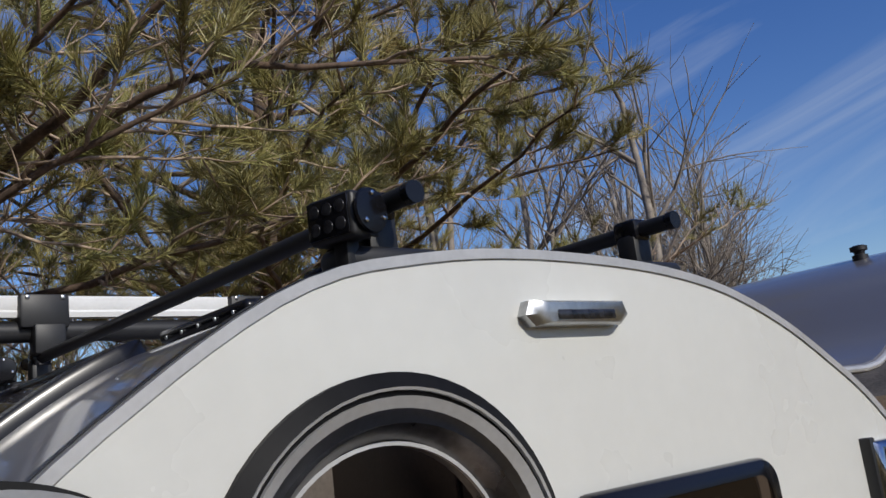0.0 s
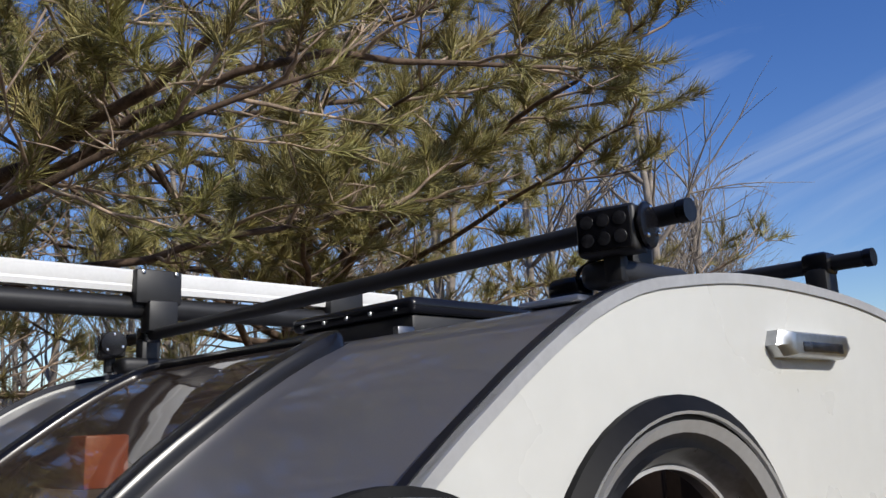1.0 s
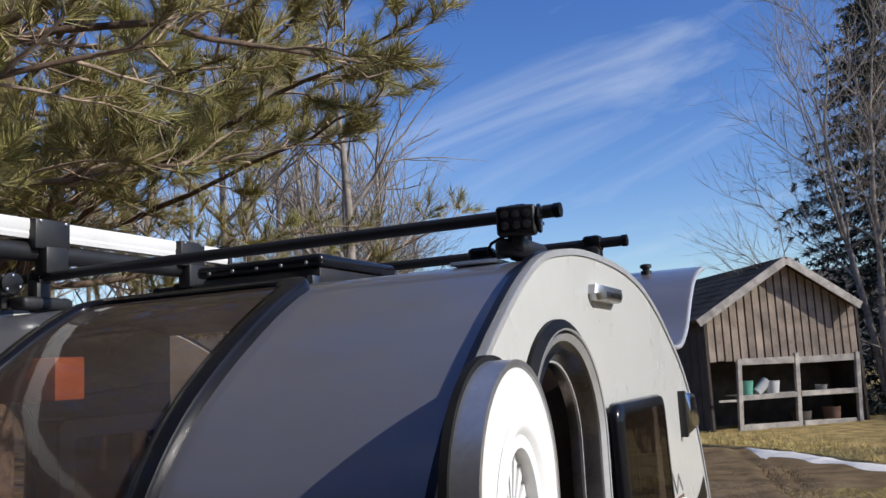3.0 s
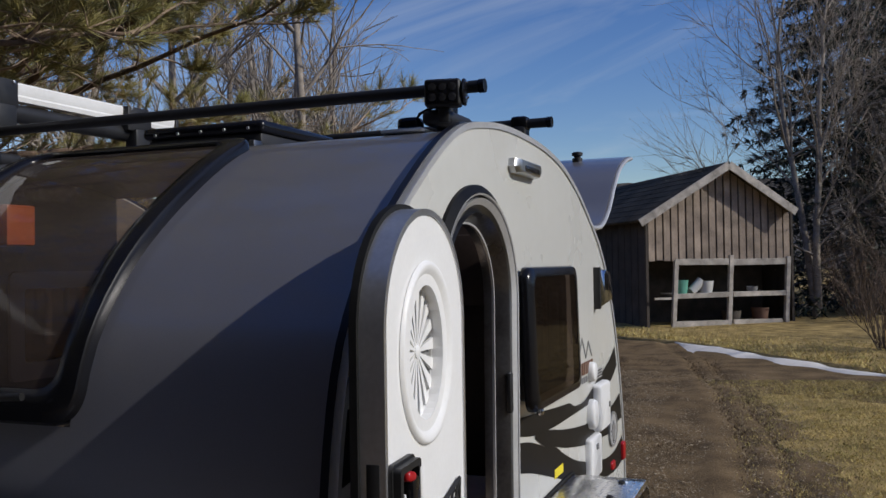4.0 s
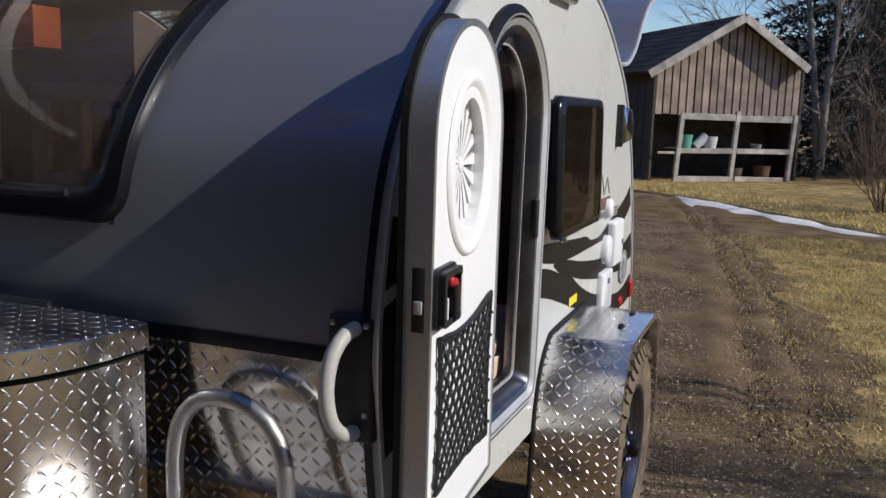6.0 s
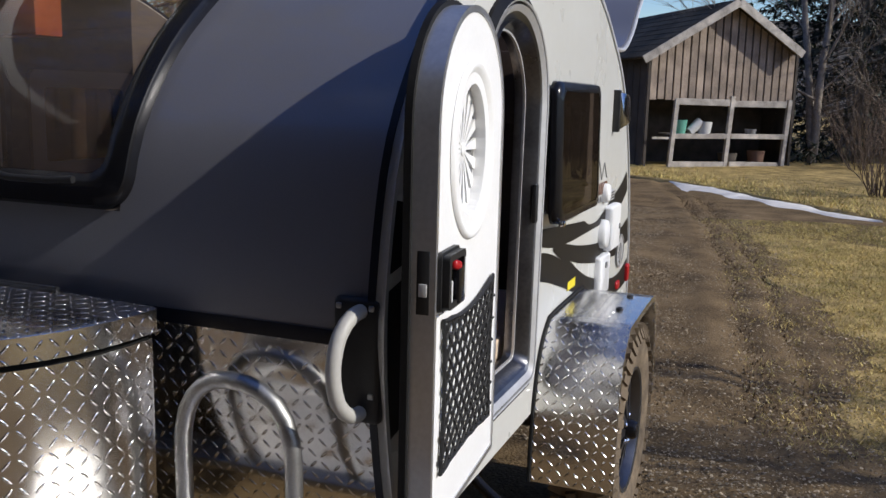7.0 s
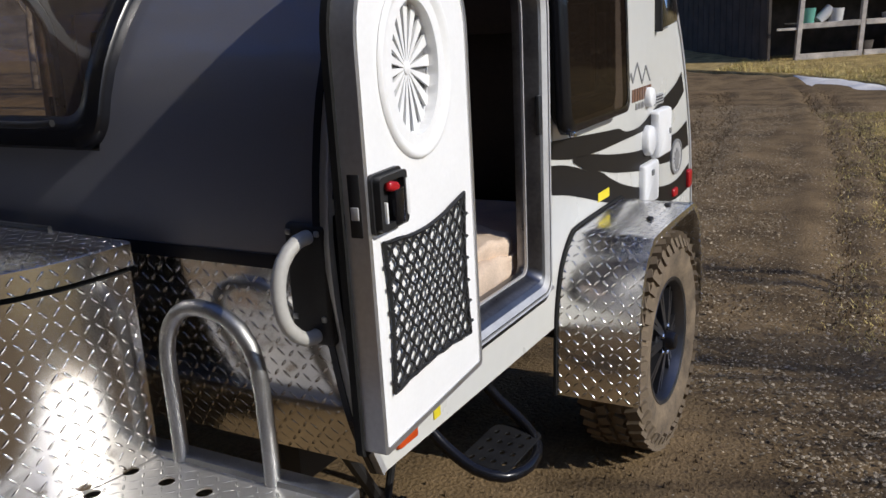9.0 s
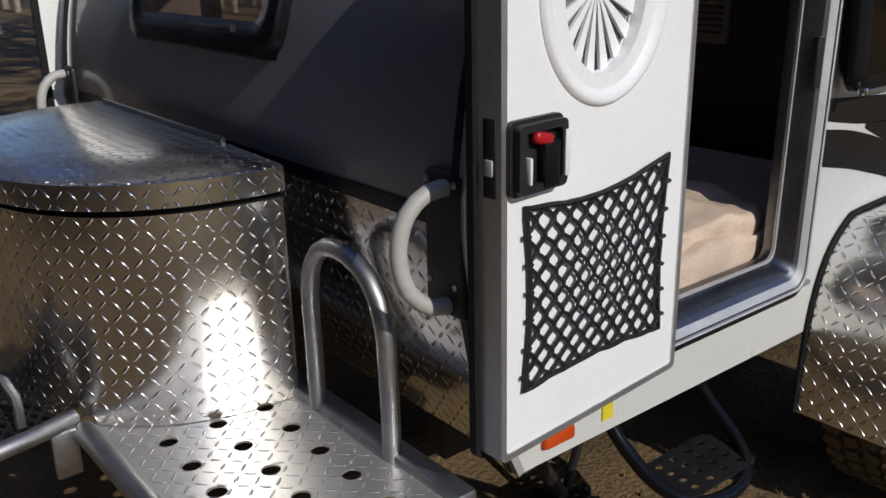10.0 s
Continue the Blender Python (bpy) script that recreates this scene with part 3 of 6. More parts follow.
def make_side(y, out):
    """A side of the body at y; out: -1 faces the drive, 1 the far side."""
    part("side_wall", plate([EDGE + [(-1.27, 0.511)], door_hole, win_hole], y, y - out * 0.03), WHITE_GEL, trailer, "off-white glossy side panel", smooth=0)
    bm = bmesh.new()
    o, i = offset_line(EDGE, 0.0), offset_line(EDGE, -0.016)
    rows = [[bm.verts.new((x, yy, z)) for x, z in lp] for lp, yy in ((i, y + out * 0.004), (o, y + out * 0.005), (o, y - out * 0.014), (i, y - out * 0.014))]
    for a, b in zip(rows[:-1], rows[1:]):
        for j in range(len(EDGE) - 1):
            bm.faces.new((a[j], a[j + 1], b[j + 1], b[j]))
    part("edge_trim", bm, SILVER_TRIM, trailer, "satin aluminium edge moulding")
    bm = bmesh.new()
    o, i = offset_line(EDGE, 0.002), offset_line(EDGE, -0.012)
    rows = [[bm.verts.new((x, yy, z)) for x, z in lp] for lp, yy in ((i, y - out * 0.014), (o, y - out * 0.014), (o, y - out * 0.030), (i, y - out * 0.032))]
    for a, b in zip(rows[:-1], rows[1:]):
        for j in range(len(EDGE) - 1):
            bm.faces.new((a[j], a[j + 1], b[j + 1], b[j]))
    part("edge_seal", bm, BLACK_TRIM, trailer, "navy black seal strip")


make_side(0.0, -1)
make_side(WIDE, 1)

# chassis, floor and inner lining
part("floor_pan", box((-0.05, WIDE / 2, 0.585), (2.5, WIDE - 0.07, 0.05)), BLACK_MATT, trailer)
part("chassis_rail", box((-0.1, 0.28, 0.47), (2.4, 0.06, 0.12)), BLACK_MATT, trailer)
part("chassis_rail", box((-0.1, WIDE - 0.28, 0.47), (2.4, 0.06, 0.12)), BLACK_MATT, trailer)
part("axle_beam", tube([(0.015, 0.05, 0.365), (0.015, WIDE - 0.05, 0.365)], 0.045, 12), BLACK_MATT, trailer)
part("bulkhead", box((0.52, WIDE / 2, 1.15), (0.03, WIDE - 0.07, 1.1)), CABINET, trailer, "dark cabinet wall inside")
bm = bmesh.new()
skin_patch(bm, top, 0.032, WIDE - 0.032, -0.035)
part("ceiling_lining", bm, INTERIOR, trailer)
part("side_lining", plate([offset_line(EDGE, -0.022) + [(-1.26, 0.54)], door_hole, win_hole], WIDE - 0.035, WIDE - 0.04), INTERIOR, trailer, smooth=0)
part("side_lining", plate([offset_line(EDGE, -0.022) + [(-1.26, 0.54)], door_hole, win_hole], 0.035, 0.04), INTERIOR, trailer, smooth=0)
for yy in (0.55, 1.0, 1.42):
    cab = part("cabinet_door", box((0.49, yy, 1.50), (0.02, 0.40, 0.28), bevel=0.008), CABINET, trailer)
wall_vent = part("wall_vent", box((0.495, 0.945, 1.19), (0.02, 0.17, 0.24), bevel=0.005), PALE_TRIM, trailer, "pale louvred wall vent inside")
for k in range(8):
    sub("louvre", box((0.483, 0.945, 1.11 + 0.022 * k), (0.008, 0.13, 0.008), bevel=0), CABINET, wall_vent, smooth=0)

hanging = part("overhead_cabinet", box((-0.92, 1.46, 1.655), (0.10, 0.34, 0.115), (0, 0, 0), 0.006), ORANGE_WOOD, trailer, "orange stained wooden cupboard inside the front")
# mattress and bedding, lying inside
mattress = tagged(part("mattress", box((-0.35, WIDE / 2, 0.665), (1.55, WIDE - 0.12, 0.105), bevel=0.05, seg=4), BEDDING), "beige fleece-covered mattress inside the trailer", "mattress")
blanket = thing("blanket", "folded cream fleece blanket lying on the mattress", "blanket", (-0.65, 0.36, 0.715))
for k, (cx, cy, wx, wy, hz) in enumerate(((-0.645, 0.36, 0.52, 0.60, 0.085), (-0.655, 0.37, 0.46, 0.56, 0.075))):
    slab = box((cx, cy, 0.742 + 0.06 * k), (wx, wy, hz), (0, 0, 2 - 3 * k), 0.02, 3)
    bmesh.ops.subdivide_edges(slab, edges=[e for e in slab.edges if e.calc_length() > 0.15], cuts=14, use_grid_fill=True)
    for v in slab.verts:
        p = v.co
        soft = noise.noise(Vector((p.x * 9, p.y * 6, k * 3.1)))
        fold = abs(noise.noise(Vector((p.x * 5 + p.y * 7, p.y * 3, k))))
        lift = 0.022 * soft - 0.025 * fold + 0.008 * noise.noise(p * 38) if p.z > 0.735 else 0
        v.co += Vector((0.018 * soft + 0.005 * noise.noise(p * 34), 0.02 * noise.noise(p * 11), lift))
    part("fold", slab, BLANKET, blanket, smooth=70)


# door frame round the opening
def make_door_frame(y, out):
    a3 = arch(DX, DHW - 0.045, 0.695, 1.435, 0.22, 0.029)
    fr = new("door_frame")
    fr.parent = trailer
    fr.matrix_parent_inverse = Matrix.Translation((0, -WIDE / 2, 0))
    tagged(fr, "arched door opening with black seal and aluminium ring")
    lines = [arch(DX, DHW + 0.025 - d, 0.625 + d, 1.435, 0.29 - d, 0.05 - 0.3 * d) for d in (0.0, 0.022, 0.026, 0.034, 0.050, 0.070)]
    for name, k, h, h2, mt in (("seal", 0, 0.010, 0.022, BLACK_SEAL), ("bead", 1, 0.024, 0.022, SILVER_TRIM), ("groove", 2, 0.016, 0.014, BLACK_SEAL), ("bead", 3, 0.022, 0.012, SILVER_TRIM), ("ring", 4, 0.012, -0.004, DARK_ALU)):
        bm = bmesh.new()
        bm_ring(bm, lines[k], lines[k + 1], y + out * h, y - out * 0.012, y + out * h2)
        sub(name, bm, mt, fr)
    inner = arch(DX, DHW - 0.07, 0.72, 1.435, 0.195, 0.03)
    bm = bmesh.new()
    bm_ring(bm, a3, inner, y + out * 0.012, y - out * 0.055, y - out * 0.03)
    sub("inner_lip", bm, FRAME_DARK, fr)
    bm = bmesh.new()
    bm_ring(bm, arch(DX, DHW - 0.067, 0.717, 1.435, 0.198, 0.03), arch(DX, DHW - 0.073, 0.723, 1.435, 0.192, 0.03), y - out * 0.024, y - out * 0.031)
    sub("bead", bm, SILVER_TRIM, fr)
    bm = box((-0.472, y + out * 0.012, 1.168), (0.026, 0.014, 0.11), bevel=0.004)
    sub("strike_plate", bm, BLACK_MATT, fr)


make_door_frame(0.0, -1)
make_door_frame(WIDE, 1)

# the door, swung right round so that its inner face shows
DC, DW2 = -1.237, 0.241


def make_door(y, out, angle):
    """A door folded back beside the side at y."""
    hinge = new("door")
    hinge.parent = trailer
    hinge.matrix_parent_inverse = Matrix.Translation((0, -WIDE / 2, 0))
    hinge.matrix_basis = Matrix.Translation((-1.0, y + out * 0.05, 0)) @ pose(0, 0, 0, 0, 0, angle)
    tagged(hinge, "open arched door with white inner panel, round vent and net pocket")

    def put(name, bm, m, label="", smooth=40):
        bmesh.ops.translate(bm, vec=(1.0, -(y + out * 0.05), 0), verts=bm.verts)
        ob = part(name, bm, m, None, label, smooth)
        ob.parent = hinge
        return ob

    f = y + out * 0.078
    bk = y + out * 0.044
    a0 = arch(DC, DW2 + 0.010, 0.638, 1.41, 0.234, 0.02, taper=0.0)
    a1 = arch(DC, DW2, 0.648, 1.41, 0.224, 0.012, taper=0.0)
    a2 = arch(DC, DW2 - 0.012, 0.660, 1.41, 0.212, 0.008, taper=0.0)
    bm = bmesh.new()
    bm_ring(bm, a1, a2, f, bk - out * 0.014)
    put("door_edge", bm, DOOR_ALU, "dull aluminium edge frame")
    bm = bmesh.new()
    bm_ring(bm, a0, a2, bk - out * 0.012, bk - out * 0.026)
    put("seal", bm, RUBBER)
    # white inner skin with the porthole cut out
    pc, pz, pr = -1.243, 1.358, 0.155
    hole = [(pc + (pr - 0.055) * math.cos(2 * math.pi * k / 40), pz + (pr - 0.03) * 1.03 * math.sin(2 * math.pi * k / 40)) for k in range(40)]
    put("inner_panel", plate([a2, hole], f - out * 0.003, bk), WHITE_ABS, "white moulded inner panel", smooth=0)
    bm = bmesh.new()
    n = 48
    rows = []
    for rx, rz, h in ((0.156, 0.176, -0.002), (0.153, 0.173, 0.004), (0.147, 0.167, 0.006), (0.138, 0.158, 0.003), (0.108, 0.134, -0.016), (0.099, 0.126, -0.028)):
        rows.append([bm.verts.new((pc + rx * math.cos(2 * math.pi * k / n), f + out * h, pz + rz * math.sin(2 * math.pi * k / n))) for k in range(n)])
    for a, b in zip(rows[:-1], rows[1:]):
        for k in range(n):
            bm.faces.new((a[k], a[(k + 1) % n], b[(k + 1) % n], b[k]))
    put("porthole_ring", bm, WHITE_ABS, "white moulded oval ring", smooth=60)
    # the vent: a dark backing with pale blades
    bm = bmesh.new()
    bm_prism(bm, [(pc + 0.106 * math.cos(2 * math.pi * k / 40), pz + 0.129 * math.sin(2 * math.pi * k / 40)) for k in range(40)], f - out * 0.034, f - out * 0.038)
    put("vent_back", bm, GREY_VINYL)
    for k in range(18):
        a, w = 2 * math.pi * (k + 0.2) / 18, math.pi / 18 * 1.05
        bm = bmesh.new()
        lp = []
        for rr, s in ((0.010, -1), (0.104, -1), (0.104, 0), (0.104, 1), (0.010, 1)):
            ang = a + s * (w * 0.52 if rr > 0.05 else w * 0.9)
            lp.append((pc + rr * math.cos(ang), pz + rr * 1.22 * math.sin(ang)))
        bm_prism(bm, lp, f - out * 0.024, f - out * 0.030)
        put("vent_blade", bm, WHITE_ABS, smooth=0)
    bm = bmesh.new()
    bm_lathe(bm, [(0.013, 0), (0.013, 0.004), (0.008, 0.007)], Matrix.Translation((pc, f - out * 0.026, pz)) @ pose(0, 0, 0, 90 if out < 0 else -90), 16)
    put("vent_hub", bm, WHITE_ABS)
    # latch
    bm = bmesh.new()
    bm_prism(bm, rounded(-1.469, 1.079, -1.354, 1.189, 0.012), f + out * 0.008, f - out * 0.001)
    bm_ring(bm, rounded(-1.464, 1.084, -1.359, 1.184, 0.01), rounded(-1.452, 1.096, -1.371, 1.172, 0.008), f + out * 0.022, f)
    put("latch_plate", bm, BLACK_MATT, "black plastic paddle latch")
    bm = box((-1.412, f + out * 0.018, 1.160), (0.040, 0.016, 0.019), (0, 14, 0), 0.007, 3)
    put("lock_button", bm, RED, "red lock lever")
    put("paddle", box((-1.396, f + out * 0.016, 1.122), (0.035, 0.02, 0.07), bevel=0.005), BLACK_GLOSS)
    put("latch_plate", box((-1.436, f + out * 0.014, 1.115), (0.006, 0.012, 0.04), bevel=0.002), PAINT_WHITE)
    put("latch_plate", box((-1.360, f + out * 0.021, 1.132), (0.012, 0.006, 0.07), bevel=0.003), PAINT_WHITE)
    put("edge_strike", box((-1.4775, y + out * 0.055, 1.135), (0.004, 0.024, 0.115), bevel=0.001), BLACK_MATT)
    put("edge_strike", box((-1.4795, y + out * 0.055, 1.122), (0.006, 0.016, 0.024), bevel=0.002), SILVER_TRIM)
    # elastic net pocket
    x0, x1, zb, zt = -1.43, -1.064, 0.752, 1.076
    sag = lambda u: 0.022 * math.sin(math.pi * u) + 0.018 * (1 - u)
    bm = bmesh.new()
    yn = f + out * 0.0035

    def at(u, v):
        u2 = x0 + (x1 - x0) * u + 0.012 * math.sin(math.pi * v) * (1 - 2 * u)
        z2 = zb + (zt - zb) * v - sag(u) * v + 0.5 * sag(u) * (1 - v)
        wob = 0.003 * noise.noise(Vector((u * 9, v * 9, 4)))
        return (u2 + wob, yn + out * (0.004 * math.sin(math.pi * u) * math.sin(math.pi * v)), z2 + wob)

    strands, knots = 18, 13
    for i in range(strands):
        line = []
        for j in range(knots + 1):
            u = (i + (0.93 if (i + j) % 2 == 0 else 0.07)) / strands
            for v in (j - 0.2, j + 0.2):
                if 0 <= v <= knots:
                    line.append(at(u, v / knots))
        bm_tube(bm, line, 0.0034, 5)
    for j in range(1, knots, 2):
        for u, w in ((0.0, -0.010), (1.0, 0.010)):
            p = at(u, j / knots)
            bm_tube(bm, [(p[0] - w * 0.5, p[1], p[2]), (p[0] + w, p[1] + out * 0.003, p[2] + 0.003)], 0.004, 5)
    rim = [at(u / 20, 0) for u in range(20)] + [at(1, v / 20) for v in range(20)] + [at(1 - u / 20, 1) for u in range(20)] + [at(0, 1 - v / 20) for v in range(20)]
    bm_tube(bm, rim, 0.0045, 6, True)
    put("net_pocket", bm, ROPE, "black elastic net pocket", smooth=60)
    return hinge


make_door(0.0, -1, 4.5)
make_door(WIDE, 1, -4.5)


# side window, an acrylic awning pane standing out from the wall
def make_side_window(y, out):
    w = new("side_window")
    w.parent = trailer
    w.matrix_parent_inverse = Matrix.Translation((0, -WIDE / 2, 0))
    tagged(w, "smoked acrylic awning window, slightly open")
    o = rounded(-0.36, 1.12, 0.17, 1.50, 0.05)
    i = rounded(-0.31, 1.17, 0.12, 1.46, 0.035)
    bm = bmesh.new()
    bm_ring(bm, o, i, y + out * 0.014, y - out * 0.03)
    sub("window_frame", bm, BLACK_MATT, w)
    # the pane swings out at its foot
    tilt = 0.012
    z1, z0 = 1.513, 1.095

    def lean(x, d, z):
        return (x, y + out * (0.030 + d + tilt * (z1 - z) / (z1 - z0)), z)

    loop = rounded(-0.388, z0, 0.20, z1, 0.045)
    bm = bmesh.new()
    rows = [[bm.verts.new(lean(x * s + (1 - s) * -0.094, d, z * s + (1 - s) * 1.304)) for x, z in loop] for s, d in ((1, -0.012), (1, 0.004), (0.975, 0.016), (0.86, 0.020))]
    for a, b in zip(rows[:-1], rows[1:]):
        for j in range(len(loop)):
            bm.faces.new((a[j], a[(j + 1) % len(loop)], b[(j + 1) % len(loop)], b[j]))
    sub("pane_edge", bm, BLACK_GLOSS, w, "gloss black pane border", smooth=60)
    bm = bmesh.new()
    bm.faces.new([bm.verts.new(lean(x * 0.875 + 0.125 * -0.094, 0.018, z * 0.875 + 0.125 * 1.304)) for x, z in loop])
    p = sub("pane", bm, GLASS_DARK, w, "smoked acrylic pane", smooth=0)
    for xx in (-0.30, 0.11):
        sub("stay", tube([(xx, y - out * 0.01, 1.22), (xx, y + out * 0.02, 1.19), (xx, y + out * 0.03, 1.17)], 0.007), BLACK_MATT, w)
    sub("knob", box((-0.36, y + out * 0.066, 1.10), (0.018, 0.02, 0.018), bevel=0.005), CHROME, w)


make_side_window(0.0, -1)
make_side_window(WIDE, 1)
for yy in (0.048, WIDE - 0.048):
    bm = bmesh.new()
    bm_ring(bm, rounded(-0.37, 1.11, 0.18, 1.52, 0.03), rounded(-0.305, 1.175, 0.115, 1.455, 0.02), yy - 0.007, yy + 0.007)
    part("window_surround", bm, PALE_TRIM, trailer)


# porch lamp, marker, tags and hatches on the side wall
def raised(name, loop, y0, h, m, label="", bevel=0.012):
    """A shallow raised piece on the drive side: wide foot, smaller face."""
    cx, cz = sum(p[0] for p in loop) / len(loop), sum(p[1] for p in loop) / len(loop)
    bm = bmesh.new()
    n = len(loop)
    s0, s1 = 1.0, 1.0 - bevel / max(0.02, max(abs(p[1] - cz) for p in loop))
    rows = [[bm.verts.new((cx + (x - cx) * s, -y0 - d, cz + (z - cz) * s)) for x, z in loop] for s, d in ((1, -0.002), (1, h * 0.55), (s1 * 0.5 + 0.5, h * 0.9), (s1, h))]
    for a, b in zip(rows[:-1], rows[1:]):
        for j in range(n):
            bm.faces.new((a[j], a[(j + 1) % n], b[(j + 1) % n], b[j]))
    bm.faces.new(rows[-1])
    return part(name, bm, m, trailer, label)


LX0, LX1 = -0.421, -0.158
porch = raised("porch_lamp", [(LX0 + 0.02, 1.782), (LX1 - 0.025, 1.782), (LX1, 1.80), (LX1 - 0.01, 1.824), (LX0 + 0.012, 1.824), (LX0, 1.80)], 0.0, 0.035, GALV, "satin metal porch lamp", 0.006)
sub("lens", box((-0.288, -0.031, 1.798), (0.15, 0.012, 0.018), bevel=0.004), LED_GLASS, porch)
blue = raised("corner_lamp", [(0.67, 1.345), (0.85, 1.36), (0.87, 1.40), (0.81, 1.49), (0.67, 1.495)], 0.0, 0.04, SMOKED_MIRROR, "smoked mirror side lamp housing", 0.02)
sub("base", box((0.675, -0.012, 1.42), (0.025, 0.03, 0.165), bevel=0.004), BLACK_MATT, blue)
tag_ob = part("sticker", box((0.075, -0.002, 0.832), (0.11, 0.003, 0.03), bevel=0), YELLOW, trailer, "yellow warning sticker")
raised("reflector", rounded(-1.272, 0.541, -1.190, 0.569, 0.006), 0.0, 0.012, ORANGE, "orange side reflector", 0.003)
part("sticker", box((-1.092, -0.002, 0.556), (0.03, 0.003, 0.035), bevel=0), YELLOW, trailer)
raised("inlet_cover", rounded(0.615, 0.862, 0.80, 1.045, 0.014), 0.0, 0.032, WHITE_ABS, "white power inlet cover", 0.006)
part("hinge_pin", box((0.775, -0.033, 0.95), (0.02, 0.008, 0.022), bevel=0.002), GREY_VINYL, trailer)
raised("inlet_cap", rounded(0.505, 0.885, 0.605, 1.00, 0.05), 0.0, 0.028, WHITE_ABS, "white round cap", 0.008)
raised("inlet_cap", rounded(0.535, 1.065, 0.61, 1.14, 0.036), 0.0, 0.024, WHITE_ABS, "white round cap", 0.008)
part("rating_plate", box((0.72, -0.002, 1.08), (0.12, 0.003, 0.04), bevel=0), SILVER_TRIM, trailer, "small printed rating plate")
for k in range(3):
    part("rating_line", box((0.725, -0.0045, 1.069 + 0.011 * k), (0.09, 0.002, 0.004), bevel=0), BLACK_MATT, trailer, smooth=0)
hatch_w = raised("water_hatch", rounded(0.47, 0.70, 0.65, 0.86, 0.012), 0.0, 0.026, WHITE_ABS, "white water inlet hatch", 0.006)
sub("hatch_lock", box((0.56, -0.028, 0.82), (0.024, 0.008, 0.022), bevel=0.003), GREY_VINYL, hatch_w)
raised("tail_lamp", rounded(0.92, 0.645, 0.99, 0.68, 0.012), 0.0, 0.012, RED, "red side marker lamp", 0.004)
raised("tail_lamp", rounded(1.15, 0.64, 1.205, 0.72, 0.012), 0.0, 0.015, RED, "red rear lamp end", 0.004)


# ---- charcoal wave graphics, thin vinyl on the wall ----
def wave_x(x):
    return x if x < -0.6 else -0.385 + (x + 0.485) * 1.04


def wave_decal(upper, lower, m=None):
    a = smooth_line([(wave_x(x), 0, z) for x, z in upper], 0.008)
    b = smooth_line([(wave_x(x), 0, z) for x, z in lower], 0.008)
    n = 60
    pick = lambda line, t: line[min(len(line) - 1, int(t * (len(line) - 1)))]
    bm = bmesh.new()
    rows = []
    for k in range(n + 1):
        p, q = pick(a, k / n), pick(b, k / n)
        rows.append((bm.verts.new((p.x, -0.0025, p.z)), bm.verts.new((q.x, -0.0025, q.z))))
    for r, s in zip(rows[:-1], rows[1:]):
        bm.faces.new((r[0], s[0], s[1], r[1]))
    part("wave_graphic", bm, m or ZEBRA, trailer, "charcoal wave graphic", smooth=0)


wave_decal([(-0.485, 1.08), (-0.346, 1.069), (-0.25, 1.062), (-0.126, 1.051), (0.009, 1.04), (0.111, 1.032), (0.18, 1.012), (0.29, 1.005), (0.387, 1.015), (0.573, 1.062), (0.70, 1.088), (0.808, 1.116), (0.895, 1.155)],
           [(-0.485, 1.03), (-0.398, 1.014), (-0.305, 1.0), (-0.164, 0.99), (-0.055, 0.985), (0.086, 0.984), (0.24, 0.983), (0.351, 0.983), (0.438, 0.985), (0.6, 0.993), (0.723, 1.007), (0.826, 1.025), (0.935, 1.07)])
wave_decal([(-0.305, 1.0), (-0.164, 0.99), (0.017, 0.958), (0.193, 0.933), (0.331, 0.918), (0.449, 0.91), (0.6, 0.907), (0.72, 0.912), (0.848, 0.914), (0.985, 0.94)],
           [(-0.305, 0.988), (-0.194, 0.943), (-0.067, 0.916), (0.072, 0.885), (0.284, 0.849), (0.371, 0.838), (0.556, 0.824), (0.726, 0.807), (0.867, 0.818), (1.02, 0.828)])
wave_decal([(-0.485, 1.011), (-0.38, 0.994), (-0.284, 0.97), (-0.194, 0.943), (-0.067, 0.914), (0.024, 0.875), (0.153, 0.828), (0.292, 0.789), (0.398, 0.766), (0.57, 0.732), (0.743, 0.711), (0.889, 0.715), (1.03, 0.746)],
           [(-0.485, 0.925), (-0.358, 0.898), (-0.239, 0.865), (-0.154, 0.84), (-0.02, 0.80), (0.08, 0.78), (0.16, 0.763), (0.28, 0.74), (0.387, 0.72), (0.55, 0.68), (0.686, 0.641), (0.868, 0.627), (1.04, 0.636)])
wave_decal([(-1.43, 1.10), (-1.3, 1.12), (-1.15, 1.11), (-1.04, 1.09)], [(-1.42, 0.80), (-1.3, 0.82), (-1.15, 0.83), (-1.04, 0.82)])
wave_decal([(-1.405, 1.27), (-1.3, 1.25), (-1.15, 1.22), (-1.04, 1.21)], [(-1.43, 1.13), (-1.3, 1.15), (-1.15, 1.17), (-1.04, 1.19)])
# range of peaks and a bar in place of the lettering
bm = bmesh.new()
peaks = [(x + 0.155, z + 0.006) for x, z in ((0.194, 1.180), (0.219, 1.201), (0.239, 1.167), (0.29, 1.233), (0.35, 1.156), (0.393, 1.215), (0.448, 1.157))]
for a, b in zip(peaks[:-1], peaks[1:]):
    d = Vector((b[0] - a[0], b[1] - a[1]))
    bm_box(bm, ((a[0] + b[0]) / 2, -0.002, (a[1] + b[1]) / 2), (d.length, 0.002, 0.007), (0, -math.degrees(math.atan2(d.y, d.x)), 0))
part("peak_graphic", bm, GREY_VINYL, trailer, smooth=0)
for k in range(8):
    part("lettering_bar", box((0.395 + 0.030 * k, -0.002, 1.125), (0.020, 0.002, 0.046), bevel=0), RUST_VINYL, trailer, smooth=0)
